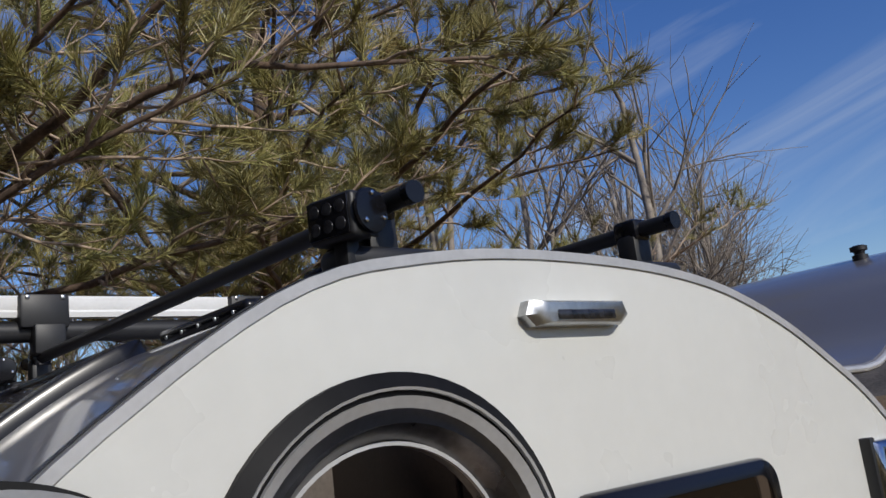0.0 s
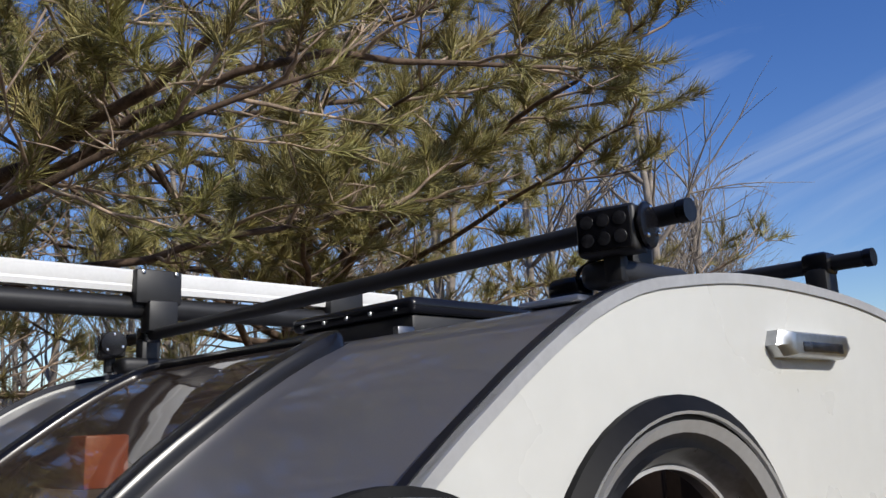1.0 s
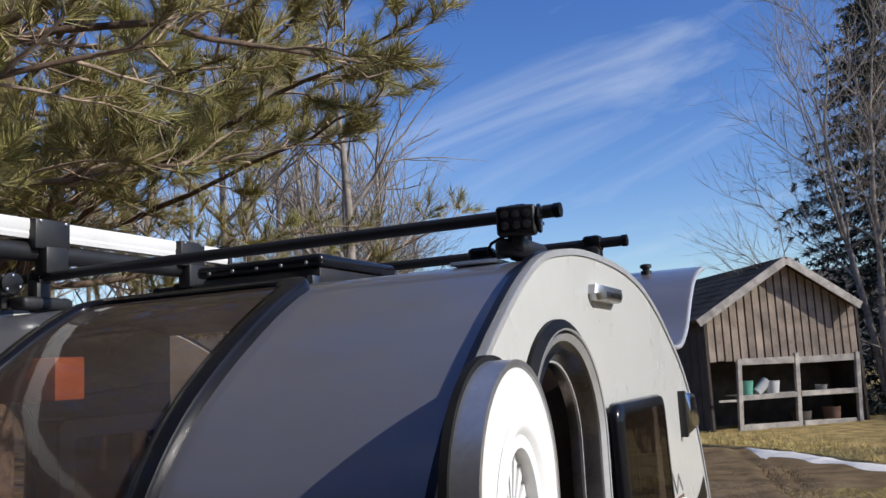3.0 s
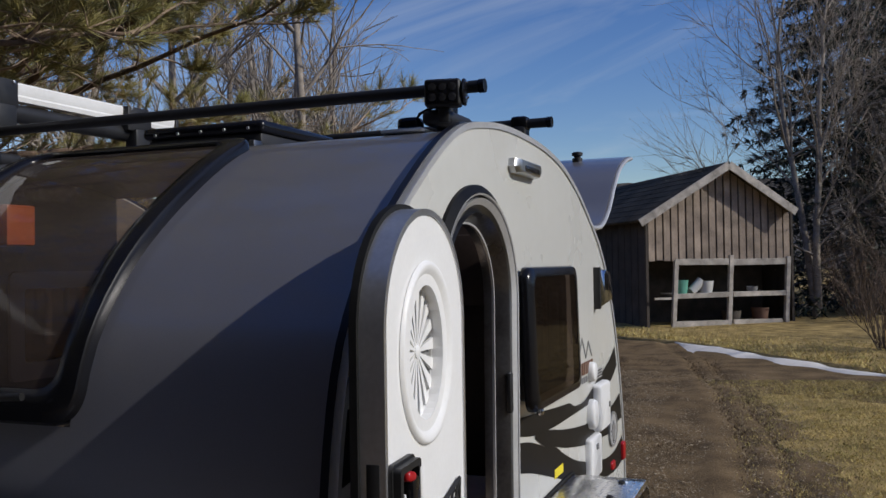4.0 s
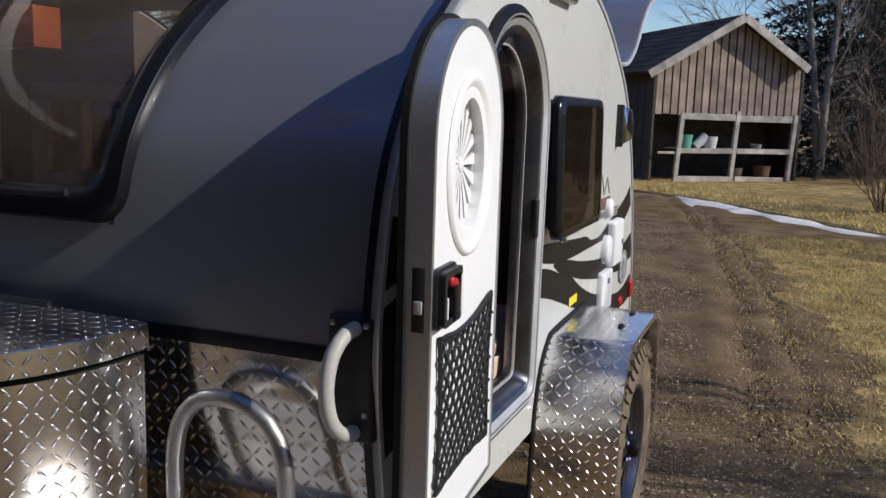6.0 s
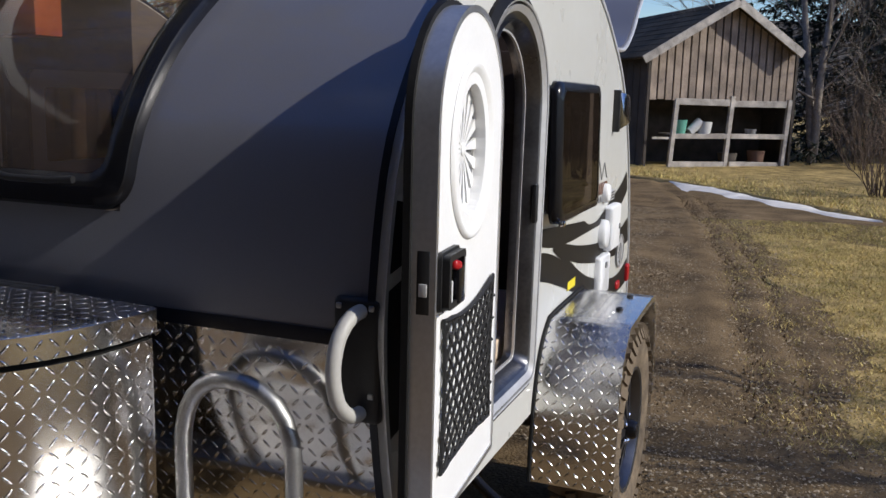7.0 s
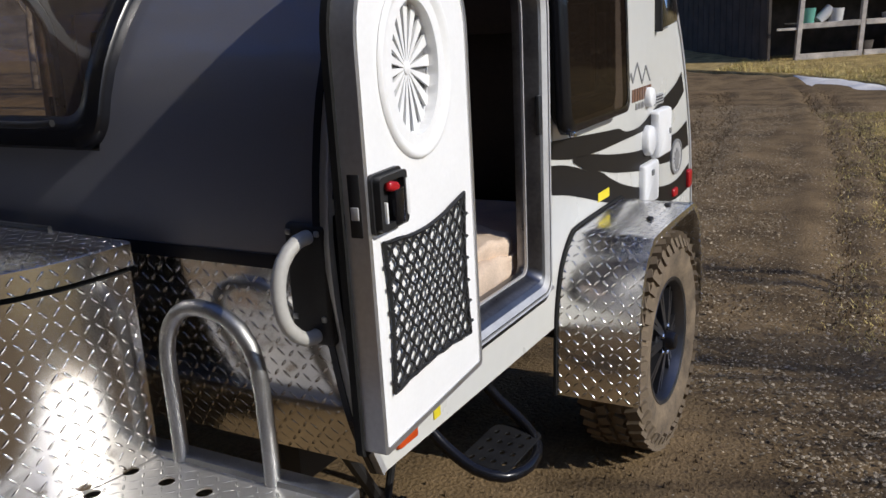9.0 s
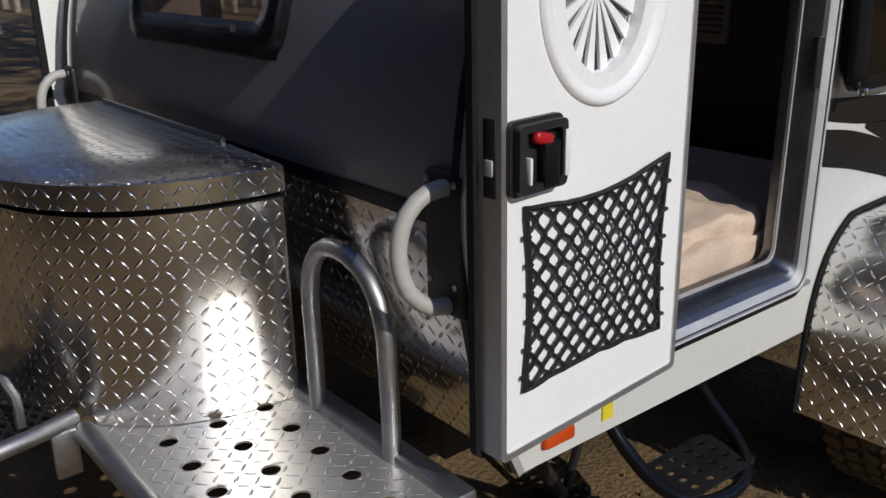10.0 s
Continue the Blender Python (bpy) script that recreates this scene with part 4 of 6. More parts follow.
for k in range(3):
    part("lettering_bar", box((0.44 + 0.036 * k, -0.002, 1.083), (0.024, 0.002, 0.022), bevel=0), GREY_VINYL, trailer, smooth=0)
bm = bmesh.new()
disc = lambda r: [(0.972 + r * math.cos(k * math.pi / 16), 0.812 + 0.9 * r * math.sin(k * math.pi / 16)) for k in range(32)]
bm_ring(bm, disc(0.082), disc(0.070), -0.009, 0.0)
emblem = part("round_emblem", bm, GREY_VINYL, trailer, "round grey emblem")
bm = bmesh.new()
bm_prism(bm, disc(0.070), -0.007, 0.0)
sub("emblem_face", bm, SILVER_TRIM, emblem)
bm = bmesh.new()
bm_prism(bm, [(0.972 + (0.036 + 0.012 * math.sin(3 * k) + 0.006 * math.sin(7 * k)) * math.cos(k * math.pi / 12), 0.80 + (0.04 + 0.012 * math.sin(3 * k)) * math.sin(k * math.pi / 12)) for k in range(24)], -0.009, -0.005)
sub("emblem_mark", bm, GREY_VINYL, emblem)

# sill under the door
part("sill_strip", box((-0.83, 0.006, 0.645), (0.9, 0.03, 0.012), bevel=0.004), GREY_VINYL, trailer)


# ---- fenders and wheels ----
def make_fender(side):
    """A tread plate fender on the drive side (-1) or the far side (1)."""
    prof = [(-0.378, 0.295), (-0.370, 0.45), (-0.352, 0.58), (-0.31, 0.69), (-0.235, 0.762), (-0.16, 0.777), (0.20, 0.783), (0.265, 0.773), (0.33, 0.715), (0.39, 0.55), (0.405, 0.38)]
    prof = [(p.x, p.z) for p in smooth_line([(x, 0, z) for x, z in prof], 0.03)]
    y_in, y_out = (0.0, -0.262) if side < 0 else (WIDE, WIDE + 0.262)
    bm = bmesh.new()
    uv = bm.loops.layers.uv.new("UVMap")
    runs = [0.0]
    for a, b in zip(prof[:-1], prof[1:]):
        runs.append(runs[-1] + math.dist(a, b))
    inner = offset_line(prof, -0.004)
    lip = 0.022
    lines = [(prof, y_in), (prof, y_out), (offset_line(prof, -lip), y_out), (offset_line(prof, -lip), y_out - side * 0.004), (inner, y_out - side * 0.004), (inner, y_in)]
    rows = [[bm.verts.new((x, y, z)) for x, z in lp] for lp, y in lines]
    us = [0, 0.262, 0.284, 0.288, 0.31, 0.57]
    for k in range(len(rows) - 1):
        for j in range(len(prof) - 1):
            f = bm.faces.new((rows[k][j], rows[k][j + 1], rows[k + 1][j + 1], rows[k + 1][j]))
            for lo, (u, v) in zip(f.loops, ((us[k], runs[j]), (us[k], runs[j + 1]), (us[k + 1], runs[j + 1]), (us[k + 1], runs[j]))):
                lo[uv].uv = (u, v)
    f = part("fender", bm, TREAD, trailer, "polished tread plate fender", smooth=35)
    for xx in (-0.1, 0.1):
        bm = bmesh.new()
        bm_lathe(bm, [(0.012, 0), (0.012, 0.008), (0.006, 0.012)], Matrix.Translation((xx + 0.08, y_in + side * 0.19, 0.779)), 12)
        sub("bolt", bm, BLACK_MATT, f)
    bm = bmesh.new()
    o = [(x, z) for x, z in offset_line(prof, 0.006)]
    pts = [(x, y_in + side * 0.004, z) for x, z in o]
    bm_tube(bm, pts, 0.006, 6)
    sub("fender_seal", bm, RUBBER, f)


def make_wheel(side):
    w = new("wheel")
    yc = -0.155 if side < 0 else WIDE + 0.155
    w.parent = trailer
    w.matrix_parent_inverse = Matrix.Translation((0, -WIDE / 2, 0))
    w.location = (0.015, yc, 0.365)
    tagged(w, "off-road wheel with chunky dusty tyre")
    turn = pose(0, 0, 0, 90 if side < 0 else -90)

    def put(name, bm, m, label="", smooth=40):
        bmesh.ops.transform(bm, matrix=turn, verts=bm.verts)
        ob = part(name, bm, m, None, label, smooth)
        ob.parent = w
        return ob

    bm = bmesh.new()
    bm_lathe(bm, [(0.205, -0.085), (0.24, -0.098), (0.30, -0.102), (0.335, -0.095), (0.347, -0.07), (0.350, 0), (0.347, 0.07), (0.335, 0.095), (0.30, 0.102), (0.24, 0.098), (0.205, 0.085), (0.20, 0.0), (0.205, -0.085)], Matrix.Identity(4), 64, False)
    bmesh.ops.remove_doubles(bm, verts=bm.verts, dist=0.0002)
    rng = random.Random(4)
    blocks = []
    for k in range(44):
        a = 360 * k / 44
        for j, (h, ln) in enumerate(((-0.075, 0.05), (-0.025, 0.04), (0.025, 0.04), (0.075, 0.05))):
            aa = a + (4 if j % 2 else 0) + rng.uniform(-0.6, 0.6)
            m = Matrix.Rotation(radians(aa), 4, "Z") @ Matrix.Translation((0.352, 0, h)) @ Matrix.Rotation(radians(18 if j % 2 else -18), 4, "X")
            blocks.append(m @ Matrix.Diagonal((0.024, 0.034, ln - 0.006, 1)))
        for s in (-1, 1):
            m = Matrix.Rotation(radians(a + 2), 4, "Z") @ Matrix.Translation((0.328, 0, s * 0.099)) @ Matrix.Rotation(radians(s * 22), 4, "Y")
            blocks.append(m @ Matrix.Diagonal((0.045 if k % 2 else 0.03, 0.028, 0.012, 1)))
    if side < 0:
        lug = bpy.data.meshes.new("tread_block")
        one = bmesh.new()
        bmesh.ops.create_cube(one, size=1.0)
        one.to_mesh(lug)
        one.free()
        lug.materials.append(TYRE)
        for m in blocks:
            ob = new("tread_block", lug)
            ob.parent = w
            ob.matrix_basis = turn @ m
    put("tyre", bm, TYRE, "dusty black off-road tyre", smooth=30)
    bm = bmesh.new()
    bm_lathe(bm, [(0.215, 0.082), (0.212, 0.092), (0.200, 0.088), (0.188, 0.05), (0.185, -0.08), (0.19, -0.08), (0.20, 0.0), (0.208, 0.08)], Matrix.Identity(4), 48, False)
    put("rim", bm, DARK_ALU, "dull machined rim edge")
    bm = bmesh.new()
    for k in range(8):
        a = 360 * k / 8
        for s in (-5, 5):
            m = Matrix.Rotation(radians(a + s), 4, "Z") @ Matrix.Translation((0.115, 0, 0.058)) @ Matrix.Rotation(radians(8), 4, "Y")
            vs = bmesh.ops.create_cube(bm, size=1.0)["verts"]
            bmesh.ops.transform(bm, matrix=m @ Matrix.Diagonal((0.155, 0.016, 0.022, 1)), verts=vs)
    bm_lathe(bm, [(0.06, 0.02), (0.062, 0.062), (0.05, 0.07)], Matrix.Identity(4), 24)
    put("spokes", bm, RIM, "grey alloy spokes")
    bm = bmesh.new()
    bm_lathe(bm, [(0.19, 0.0), (0.19, 0.004)], Matrix.Identity(4), 32)
    put("brake_drum", bm, BLACK_MATT)
    bm = bmesh.new()
    bm_lathe(bm, [(0.034, 0.06), (0.033, 0.10), (0.026, 0.112), (0.0, 0.114)], Matrix.Identity(4), 20, False)
    put("hub_cap", bm, BLACK_GLOSS)
    for k in range(5):
        bm = bmesh.new()
        a = 2 * math.pi * k / 5
        bm_lathe(bm, [(0.010, 0.06), (0.010, 0.082), (0.006, 0.086)], Matrix.Translation((0.048 * math.cos(a), 0.048 * math.sin(a), 0)), 6)
        put("lug_nut", bm, CHROME)


for s in (-1, 1):
    make_fender(s)
    make_wheel(s)

# ---- stabiliser leg ----
leg = thing("stabiliser_leg", "black folding stabiliser leg with a ribbed foot", "stabiliser", (-0.85, 0.35, 0.0))
part("arm", tube([(-1.12, 0.33, 0.50), (-0.84, 0.35, 0.07)], 0.02, 8), BLACK_MATT, leg)
part("arm", tube([(-0.70, 0.33, 0.50), (-0.82, 0.35, 0.09)], 0.012, 8), BLACK_MATT, leg)
bm = bmesh.new()
bm_lathe(bm, [(0.085, 0.0), (0.09, 0.02), (0.08, 0.045), (0.04, 0.06)], Matrix.Translation((-0.83, 0.35, 0.0)), 20)
foot = part("foot", bm, RUBBER, leg, "ribbed rubber foot")
for k in range(10):
    sub("rib", box((-0.83 + 0.085 * math.cos(k * math.pi / 5), 0.35 + 0.085 * math.sin(k * math.pi / 5), 0.028), (0.02, 0.02, 0.05), (0, 0, 36 * k), 0.003), RUBBER, foot)

# ---- step below the door ----
step = thing("entry_step", "black tubular entry step with a perforated tread", "step", (-0.87, 0.05, 0.30))
loop = [(-0.93, 0.40, 0.47), (-0.935, 0.18, 0.45), (-0.93, 0.08, 0.37), (-0.92, 0.0, 0.315), (-0.885, -0.07, 0.29), (-0.80, -0.10, 0.285), (-0.70, -0.08, 0.29), (-0.645, -0.02, 0.315), (-0.625, 0.07, 0.37), (-0.62, 0.18, 0.45), (-0.625, 0.40, 0.47)]
part("frame", tube(smooth_line(loop, 0.03), 0.016, 10), BLACK_GLOSS, step, "black tube loop")
holes = [[(-0.775 + 0.052 * a + 0.012 * math.cos(k * math.pi / 4), -0.005 + 0.032 * b + 0.008 * math.sin(k * math.pi / 4)) for k in range(8)] for a in (-1.5, -0.5, 0.5, 1.5) for b in (-1.5, -0.5, 0.5, 1.5)]
bm = plate([rounded(-0.90, -0.08, -0.65, 0.07, 0.03)] + holes, 0.0, 0.004)
bmesh.ops.transform(bm, matrix=Matrix.Translation((0, 0, 0.308)) @ pose(0, 0, 0, -90), verts=bm.verts)
part("tread", bm, BLACK_MATT, step, "perforated black tread", smooth=0)

# ---- tongue deck, tool box, hoop and grab handles ----
deck = thing("tongue_deck", "bright tread plate deck with drain holes on the tongue", "deck", (-1.66, 0.5, 0.5))
DZ = 0.538
holes = []
for i in range(3):
    for j in range(8):
        cx, cy = -1.578 - 0.103 * i, 0.485 - 0.107 * j
        if cy < -0.1 + 0.04:
            continue
        holes.append([(cx + 0.018 * math.cos(k * math.pi / 8), cy + 0.018 * math.sin(k * math.pi / 8)) for k in range(16)])
bm = plate([[(-1.49, -0.08), (-1.49, WIDE + 0.08), (-1.86, WIDE + 0.08), (-1.87, 0.62), (-1.87, 0.3), (-1.865, -0.08)]] + holes, 0.0, 0.004)
bmesh.ops.transform(bm, matrix=Matrix.Translation((0, 0, DZ)) @ pose(0, 0, 0, -90), verts=bm.verts)
uv = bm.loops.layers.uv.new("UVMap")
for f in bm.faces:
    for lo in f.loops:
        lo[uv].uv = (lo.vert.co.x, lo.vert.co.y)
part("deck_plate", bm, TREAD_DECK, deck, smooth=0)
part("deck_rail", box((-1.475, 1.0, 0.527), (0.05, 2.06, 0.05), bevel=0.008), TUBE_ALU, deck)
part("deck_rail", tube([(-1.892, 0.64, 0.535), (-1.888, 0.3, 0.535), (-1.882, -0.08, 0.535)], 0.022, 12), TUBE_ALU, deck)
part("hoop", tube(smooth_line([(-1.492, 0.418, 0.53), (-1.492, 0.418, 0.66), (-1.494, 0.415, 0.79), (-1.496, 0.388, 0.862), (-1.498, 0.335, 0.902), (-1.498, 0.262, 0.904), (-1.496, 0.20, 0.872), (-1.494, 0.165, 0.80), (-1.492, 0.16, 0.66), (-1.492, 0.16, 0.53)], 0.03), 0.0175, 14), TUBE_ALU, deck, "bent aluminium hoop")
part("tongue_beam", box((-2.0, WIDE / 2, 0.46), (1.5, 0.10, 0.12)), BLACK_MATT, deck)

BC, BH, BD = WIDE / 2, WIDE / 2 - 0.482, 0.46


def d_plan(grow=0.0, n=40):
    """The rounded plan of the tool box, back edge against the trailer."""
    out = []
    for k in range(n + 1):
        a = math.pi * k / n
        c, s = math.cos(a), math.sin(a)
        ex = 0.84
        out.append((-1.50 - (BD + grow) * abs(s) ** ex, BC - (BH + grow) * math.copysign(abs(c) ** ex, c)))
    return out


toolbox = thing("tongue_box", "polished tread plate tongue box with curved front and lid", "tool box", (-1.72, BC, 0.56))


def wall_from_plan(plan, z0, z1, cap=False):
    bm = bmesh.new()
    uv = bm.loops.layers.uv.new("UVMap")
    runs = [0.0]
    for a, b in zip(plan[:-1], plan[1:]):
        runs.append(runs[-1] + math.dist(a, b))
    a = [bm.verts.new((x, y, z0)) for x, y in plan]
    b = [bm.verts.new((x, y, z1)) for x, y in plan]
    for j in range(len(plan) - 1):
        f = bm.faces.new((a[j], a[j + 1], b[j + 1], b[j]))
        for lo, w in zip(f.loops, ((runs[j], z0), (runs[j + 1], z0), (runs[j + 1], z1), (runs[j], z1))):
            lo[uv].uv = w
    if cap:
        c = [bm.verts.new((-1.50 + (x + 1.50) * 0.985, BC + (y - BC) * 0.985, z1 + 0.004)) for x, y in plan]
        for j in range(len(plan) - 1):
            f = bm.faces.new((b[j], b[j + 1], c[j + 1], c[j]))
            for lo, w in zip(f.loops, ((runs[j], z1), (runs[j + 1], z1), (runs[j + 1], z1 + 0.01), (runs[j], z1 + 0.01))):
                lo[uv].uv = w
        # the lid rises in flat facets to its hinge line
        ends = [bm.verts.new((-1.503, BC - 0.28, z1 + 0.010)), bm.verts.new((-1.503, BC + 0.45, z1 + 0.010))]
        tops = []
        for j in range(len(plan) - 1):
            e0, e1 = (ends[0] if q.co.y < BC + 0.1 else ends[1] for q in (c[j], c[j + 1]))
            tops.append(bm.faces.new((c[j], c[j + 1], e0) if e0 is e1 else (c[j], c[j + 1], e1, e0)))
        for f in tops:
            for lo in f.loops:
                lo[uv].uv = (lo.vert.co.x, lo.vert.co.y)
    f = bm.faces.new((a[0], b[0], b[-1], a[-1]))
    return bm


part("box_body", wall_from_plan(d_plan(), DZ + 0.002, 0.968), TREAD, toolbox, "curved tread plate front", smooth=30)
part("lid_seal", wall_from_plan(d_plan(-0.01), 0.958, 0.988), RUBBER, toolbox, "black lid seal")
part("lid", wall_from_plan(d_plan(0.012), 0.983, 1.03, True), TREAD_LID, toolbox, "tread plate lid", smooth=30)
part("lid_hinge", tube([(-1.502, 0.72, 1.044), (-1.502, 1.45, 1.044)], 0.006, 8), DARK_ALU, toolbox)

# basket in front of the deck
basket = thing("tongue_basket", "silver tube basket with an expanded metal floor", "basket", (-2.05, 0.9, 0.5))
part("rail", tube(smooth_line([(-1.90, 0.66, 0.56), (-2.05, 0.62, 0.56), (-2.3, 0.62, 0.56), (-2.34, 0.70, 0.56), (-2.34, 1.25, 0.56)], 0.04), 0.018, 10), TUBE_ALU, basket)
part("handle", tube(smooth_line([(-1.99, 0.70, 0.555), (-1.99, 0.70, 0.62), (-2.0, 0.72, 0.65), (-2.05, 0.76, 0.655), (-2.22, 0.80, 0.655)], 0.02), 0.010, 8), TUBE_ALU, basket)
bm = bmesh.new()
for k in range(26):
    for s in (1, -1):
        x0 = -2.36 + 0.03 * k
        pts = [(min(-1.9, max(-2.34, x0 + s * 0.02 * j - (0.25 if s < 0 else 0.25) * 0)), 0.64 + 0.035 * j, 0.545) for j in range(15)]
        pts = [p for p in pts if -2.335 < p[0] < -1.905]
        if len(pts) > 2:
            bm_tube(bm, pts, 0.004, 4)
part("mesh_floor", bm, BLACK_MATT, basket, "black expanded metal", smooth=0)
part("bracket", box((-1.93, 0.64, 0.50), (0.05, 0.012, 0.10)), GALV, basket)


def make_grab(side):
    y0 = 0.0 if side < 0 else WIDE
    sg = 1 if side < 0 else -1
    g = new("grab_handle")
    g.parent = trailer
    g.matrix_parent_inverse = Matrix.Translation((0, -WIDE / 2, 0))
    tagged(g, "pale rubber grab handle on a black corner plate")
    sub("back_plate", box((-1.437, y0 + sg * 0.052, 0.965), (0.026, 0.10, 0.245), bevel=0.012, seg=3), BLACK_MATT, g)
    arc = [(-1.44, y0 + sg * 0.042, 1.062), (-1.482, y0 + sg * 0.044, 1.06), (-1.52, y0 + sg * 0.05, 1.03), (-1.537, y0 + sg * 0.053, 0.97), (-1.523, y0 + sg * 0.05, 0.905), (-1.482, y0 + sg * 0.044, 0.868), (-1.44, y0 + sg * 0.042, 0.865)]
    sub("grip", tube(smooth_line(arc, 0.02), 0.0145, 12), mat_grip, g, "pale grey rubber grip")
    for z in (0.90, 1.07):
        for dy in (0.02, 0.088):
            sub("screw", box((-1.451, y0 + sg * dy, z), (0.006, 0.012, 0.012), bevel=0.003), GALV, g)


mat_grip = mat("pale_rubber", (0.50, 0.49, 0.46), 0.5, 0, vary=0.08)
make_grab(-1)
make_grab(1)

# ---- roof: bars, lamps, awning case, vent, hatch ----
BAR_Z = 1.995
for xx, grp in ((-0.603, "roof bars"), (0.075, "roof bars")):
    bar = thing("roof_bar", "black round roof bar on clamp feet", "roof rack", (xx, WIDE / 2, 1.93), grp)
    part("tube", tube([(xx, 0.005, BAR_Z), (xx, 1.90, BAR_Z)], 0.0165, 14), BLACK_MATT, bar)
    for yy in (0.004, 1.902):
        part("end_cap", tube([(xx, yy - 0.004, BAR_Z), (xx, yy + 0.012, BAR_Z)], 0.0185, 14), BLACK_GLOSS, bar)
    for yy in (0.11, 1.78):
        ft = part("foot", box((xx, yy, 1.935), (0.06, 0.05, 0.11), bevel=0.012), BLACK_MATT, bar)
        sub("base_pad", box((xx + 0.01, yy, 1.908), (0.20, 0.075, 0.042), bevel=0.016, seg=3), BLACK_MATT, ft)
        sub("clamp", box((xx, yy, BAR_Z), (0.055, 0.06, 0.05), bevel=0.012), BLACK_GLOSS, ft)


def work_lamp(x, y, aim):
    """A small black lamp with six lenses below the front bar."""
    lm = thing("work_lamp", "black square LED work lamp clamped to the roof bar", "lamp", (x, y, 1.96), "work lamps")
    m = Matrix.Translation((x, y, 1.966)) @ pose(0, 0, 0, 0, 0, aim)

    def put(name, bm, mt, label="", s=40):
        bmesh.ops.transform(bm, matrix=m, verts=bm.verts)
        return part(name, bm, mt, lm, label, s)

    put("housing", box((0, 0, 0), (0.045, 0.095, 0.072), bevel=0.009, seg=3), BLACK_MATT)
    for k in range(5):
        put("cooling_fin", box((0.032, -0.034 + 0.017 * k, 0), (0.03, 0.005, 0.06), bevel=0.002), BLACK_MATT)
    bm = bmesh.new()
    bm_box(bm, (-0.0235, 0, 0), (0.006, 0.083, 0.06), (0, 0, 0), 0.002)
    put("bezel", bm, BLACK_GLOSS)
    for a in (-1, 0, 1):
        for b in (-0.5, 0.5):
            bm = bmesh.new()
            bm_lathe(bm, [(0.0105, 0), (0.010, 0.001), (0.006, 0.0015)], Matrix.Translation((-0.0265, 0.026 * a, 0.027 * b)) @ pose(0, 0, 0, 0, -90, 0), 14)
            put("lens", bm, LED_GLASS)
    bm = bmesh.new()
    bm_lathe(bm, [(0.034, -0.004), (0.036, 0.0), (0.034, 0.004), (0.016, 0.006)], Matrix.Translation((0.012, -0.053, 0.004)) @ pose(0, 0, 0, 90), 24)
    put("side_bracket", bm, BLACK_GLOSS, "round black side bracket")
    for a, b in ((0.0, 0.026), (0.023, -0.010), (-0.018, -0.018)):
        bm = bmesh.new()
        bm_lathe(bm, [(0.004, 0), (0.004, 0.003), (0.002, 0.004)], Matrix.Translation((0.012 + a, -0.058, 0.004 + b)) @ pose(0, 0, 0, 90), 8)
        put("bolt", bm, CHROME)
    put("bracket", box((0.01, 0, -0.05), (0.03, 0.03, 0.05), bevel=0.006), BLACK_MATT)
    put("cable", tube(smooth_line([(0.02, 0.03, -0.03), (0.03, 0.07, -0.045), (0.05, 0.09, -0.07)], 0.02), 0.004, 6), RUBBER)
    return lm


work_lamp(-0.687, 0.085, 12)
work_lamp(-0.70, 1.84, -14)

AW_Y = 1.78
awning = thing("awning_case", "white rolled awning case on a black tube along the roof", "awning", (-0.9, AW_Y, 2.1))
bm = bmesh.new()
prof_a = [(0.028, 2.115), (0.032, 2.13), (0.030, 2.137), (0.034, 2.15), (0.034, 2.172), (0.026, 2.18), (-0.03, 2.182), (-0.034, 2.12)]
a = [bm.verts.new((-2.05, AW_Y - p, z)) for p, z in prof_a]
b = [bm.verts.new((0.32, AW_Y - p, z)) for p, z in prof_a]
bm.faces.new(a)
bm.faces.new(b[::-1])
for i in range(len(a)):
    bm.faces.new((a[i], a[(i + 1) % len(a)], b[(i + 1) % len(a)], b[i]))
part("case", bm, PAINT_WHITE, awning, "white enamelled case", smooth=20)
part("roller_tube", tube([(-2.03, AW_Y - 0.004, 2.075), (0.30, AW_Y - 0.004, 2.075)], 0.032, 14), BLACK_MATT, awning)
for xx in (-2.06, 0.33):
    part("end_plate", box((xx, AW_Y, 2.12), (0.02, 0.085, 0.15), bevel=0.006), BLACK_MATT, awning)
for xx in (-0.60, 0.075):
    cl = part("clamp", box((xx, AW_Y - 0.01, 2.13), (0.14, 0.10, 0.10), bevel=0.008), BLACK_MATT, awning, "black clamp block")
    sub("arm", box((xx + 0.01, AW_Y - 0.04, 2.045), (0.09, 0.06, 0.09), bevel=0.008), BLACK_MATT, cl)
    for dx in (-0.05, 0.05):
        sub("bolt", box((xx + dx, AW_Y - 0.062, 2.17), (0.012, 0.006, 0.012), bevel=0.003), GALV, cl)

vent = thing("roof_vent", "low black roof vent lid", "vent", (-0.235, 1.0, 1.89))
part("vent_base", box((-0.235, 1.013, 1.918), (0.44, 0.44, 0.06), bevel=0.01), BLACK_MATT, vent)
part("vent_lid", box((-0.235, 1.013, 1.967), (0.47, 0.47, 0.038), bevel=0.016, seg=3), BLACK_GLOSS, vent)
for k in range(5):
    part("screw", box((-0.473, 0.83 + 0.09 * k, 1.96), (0.006, 0.010, 0.010), bevel=0.003), GALV, vent)
part("bracket", box((-0.475, 0.80, 1.903), (0.05, 0.02, 0.03), bevel=0.004), DARK_ALU, vent)

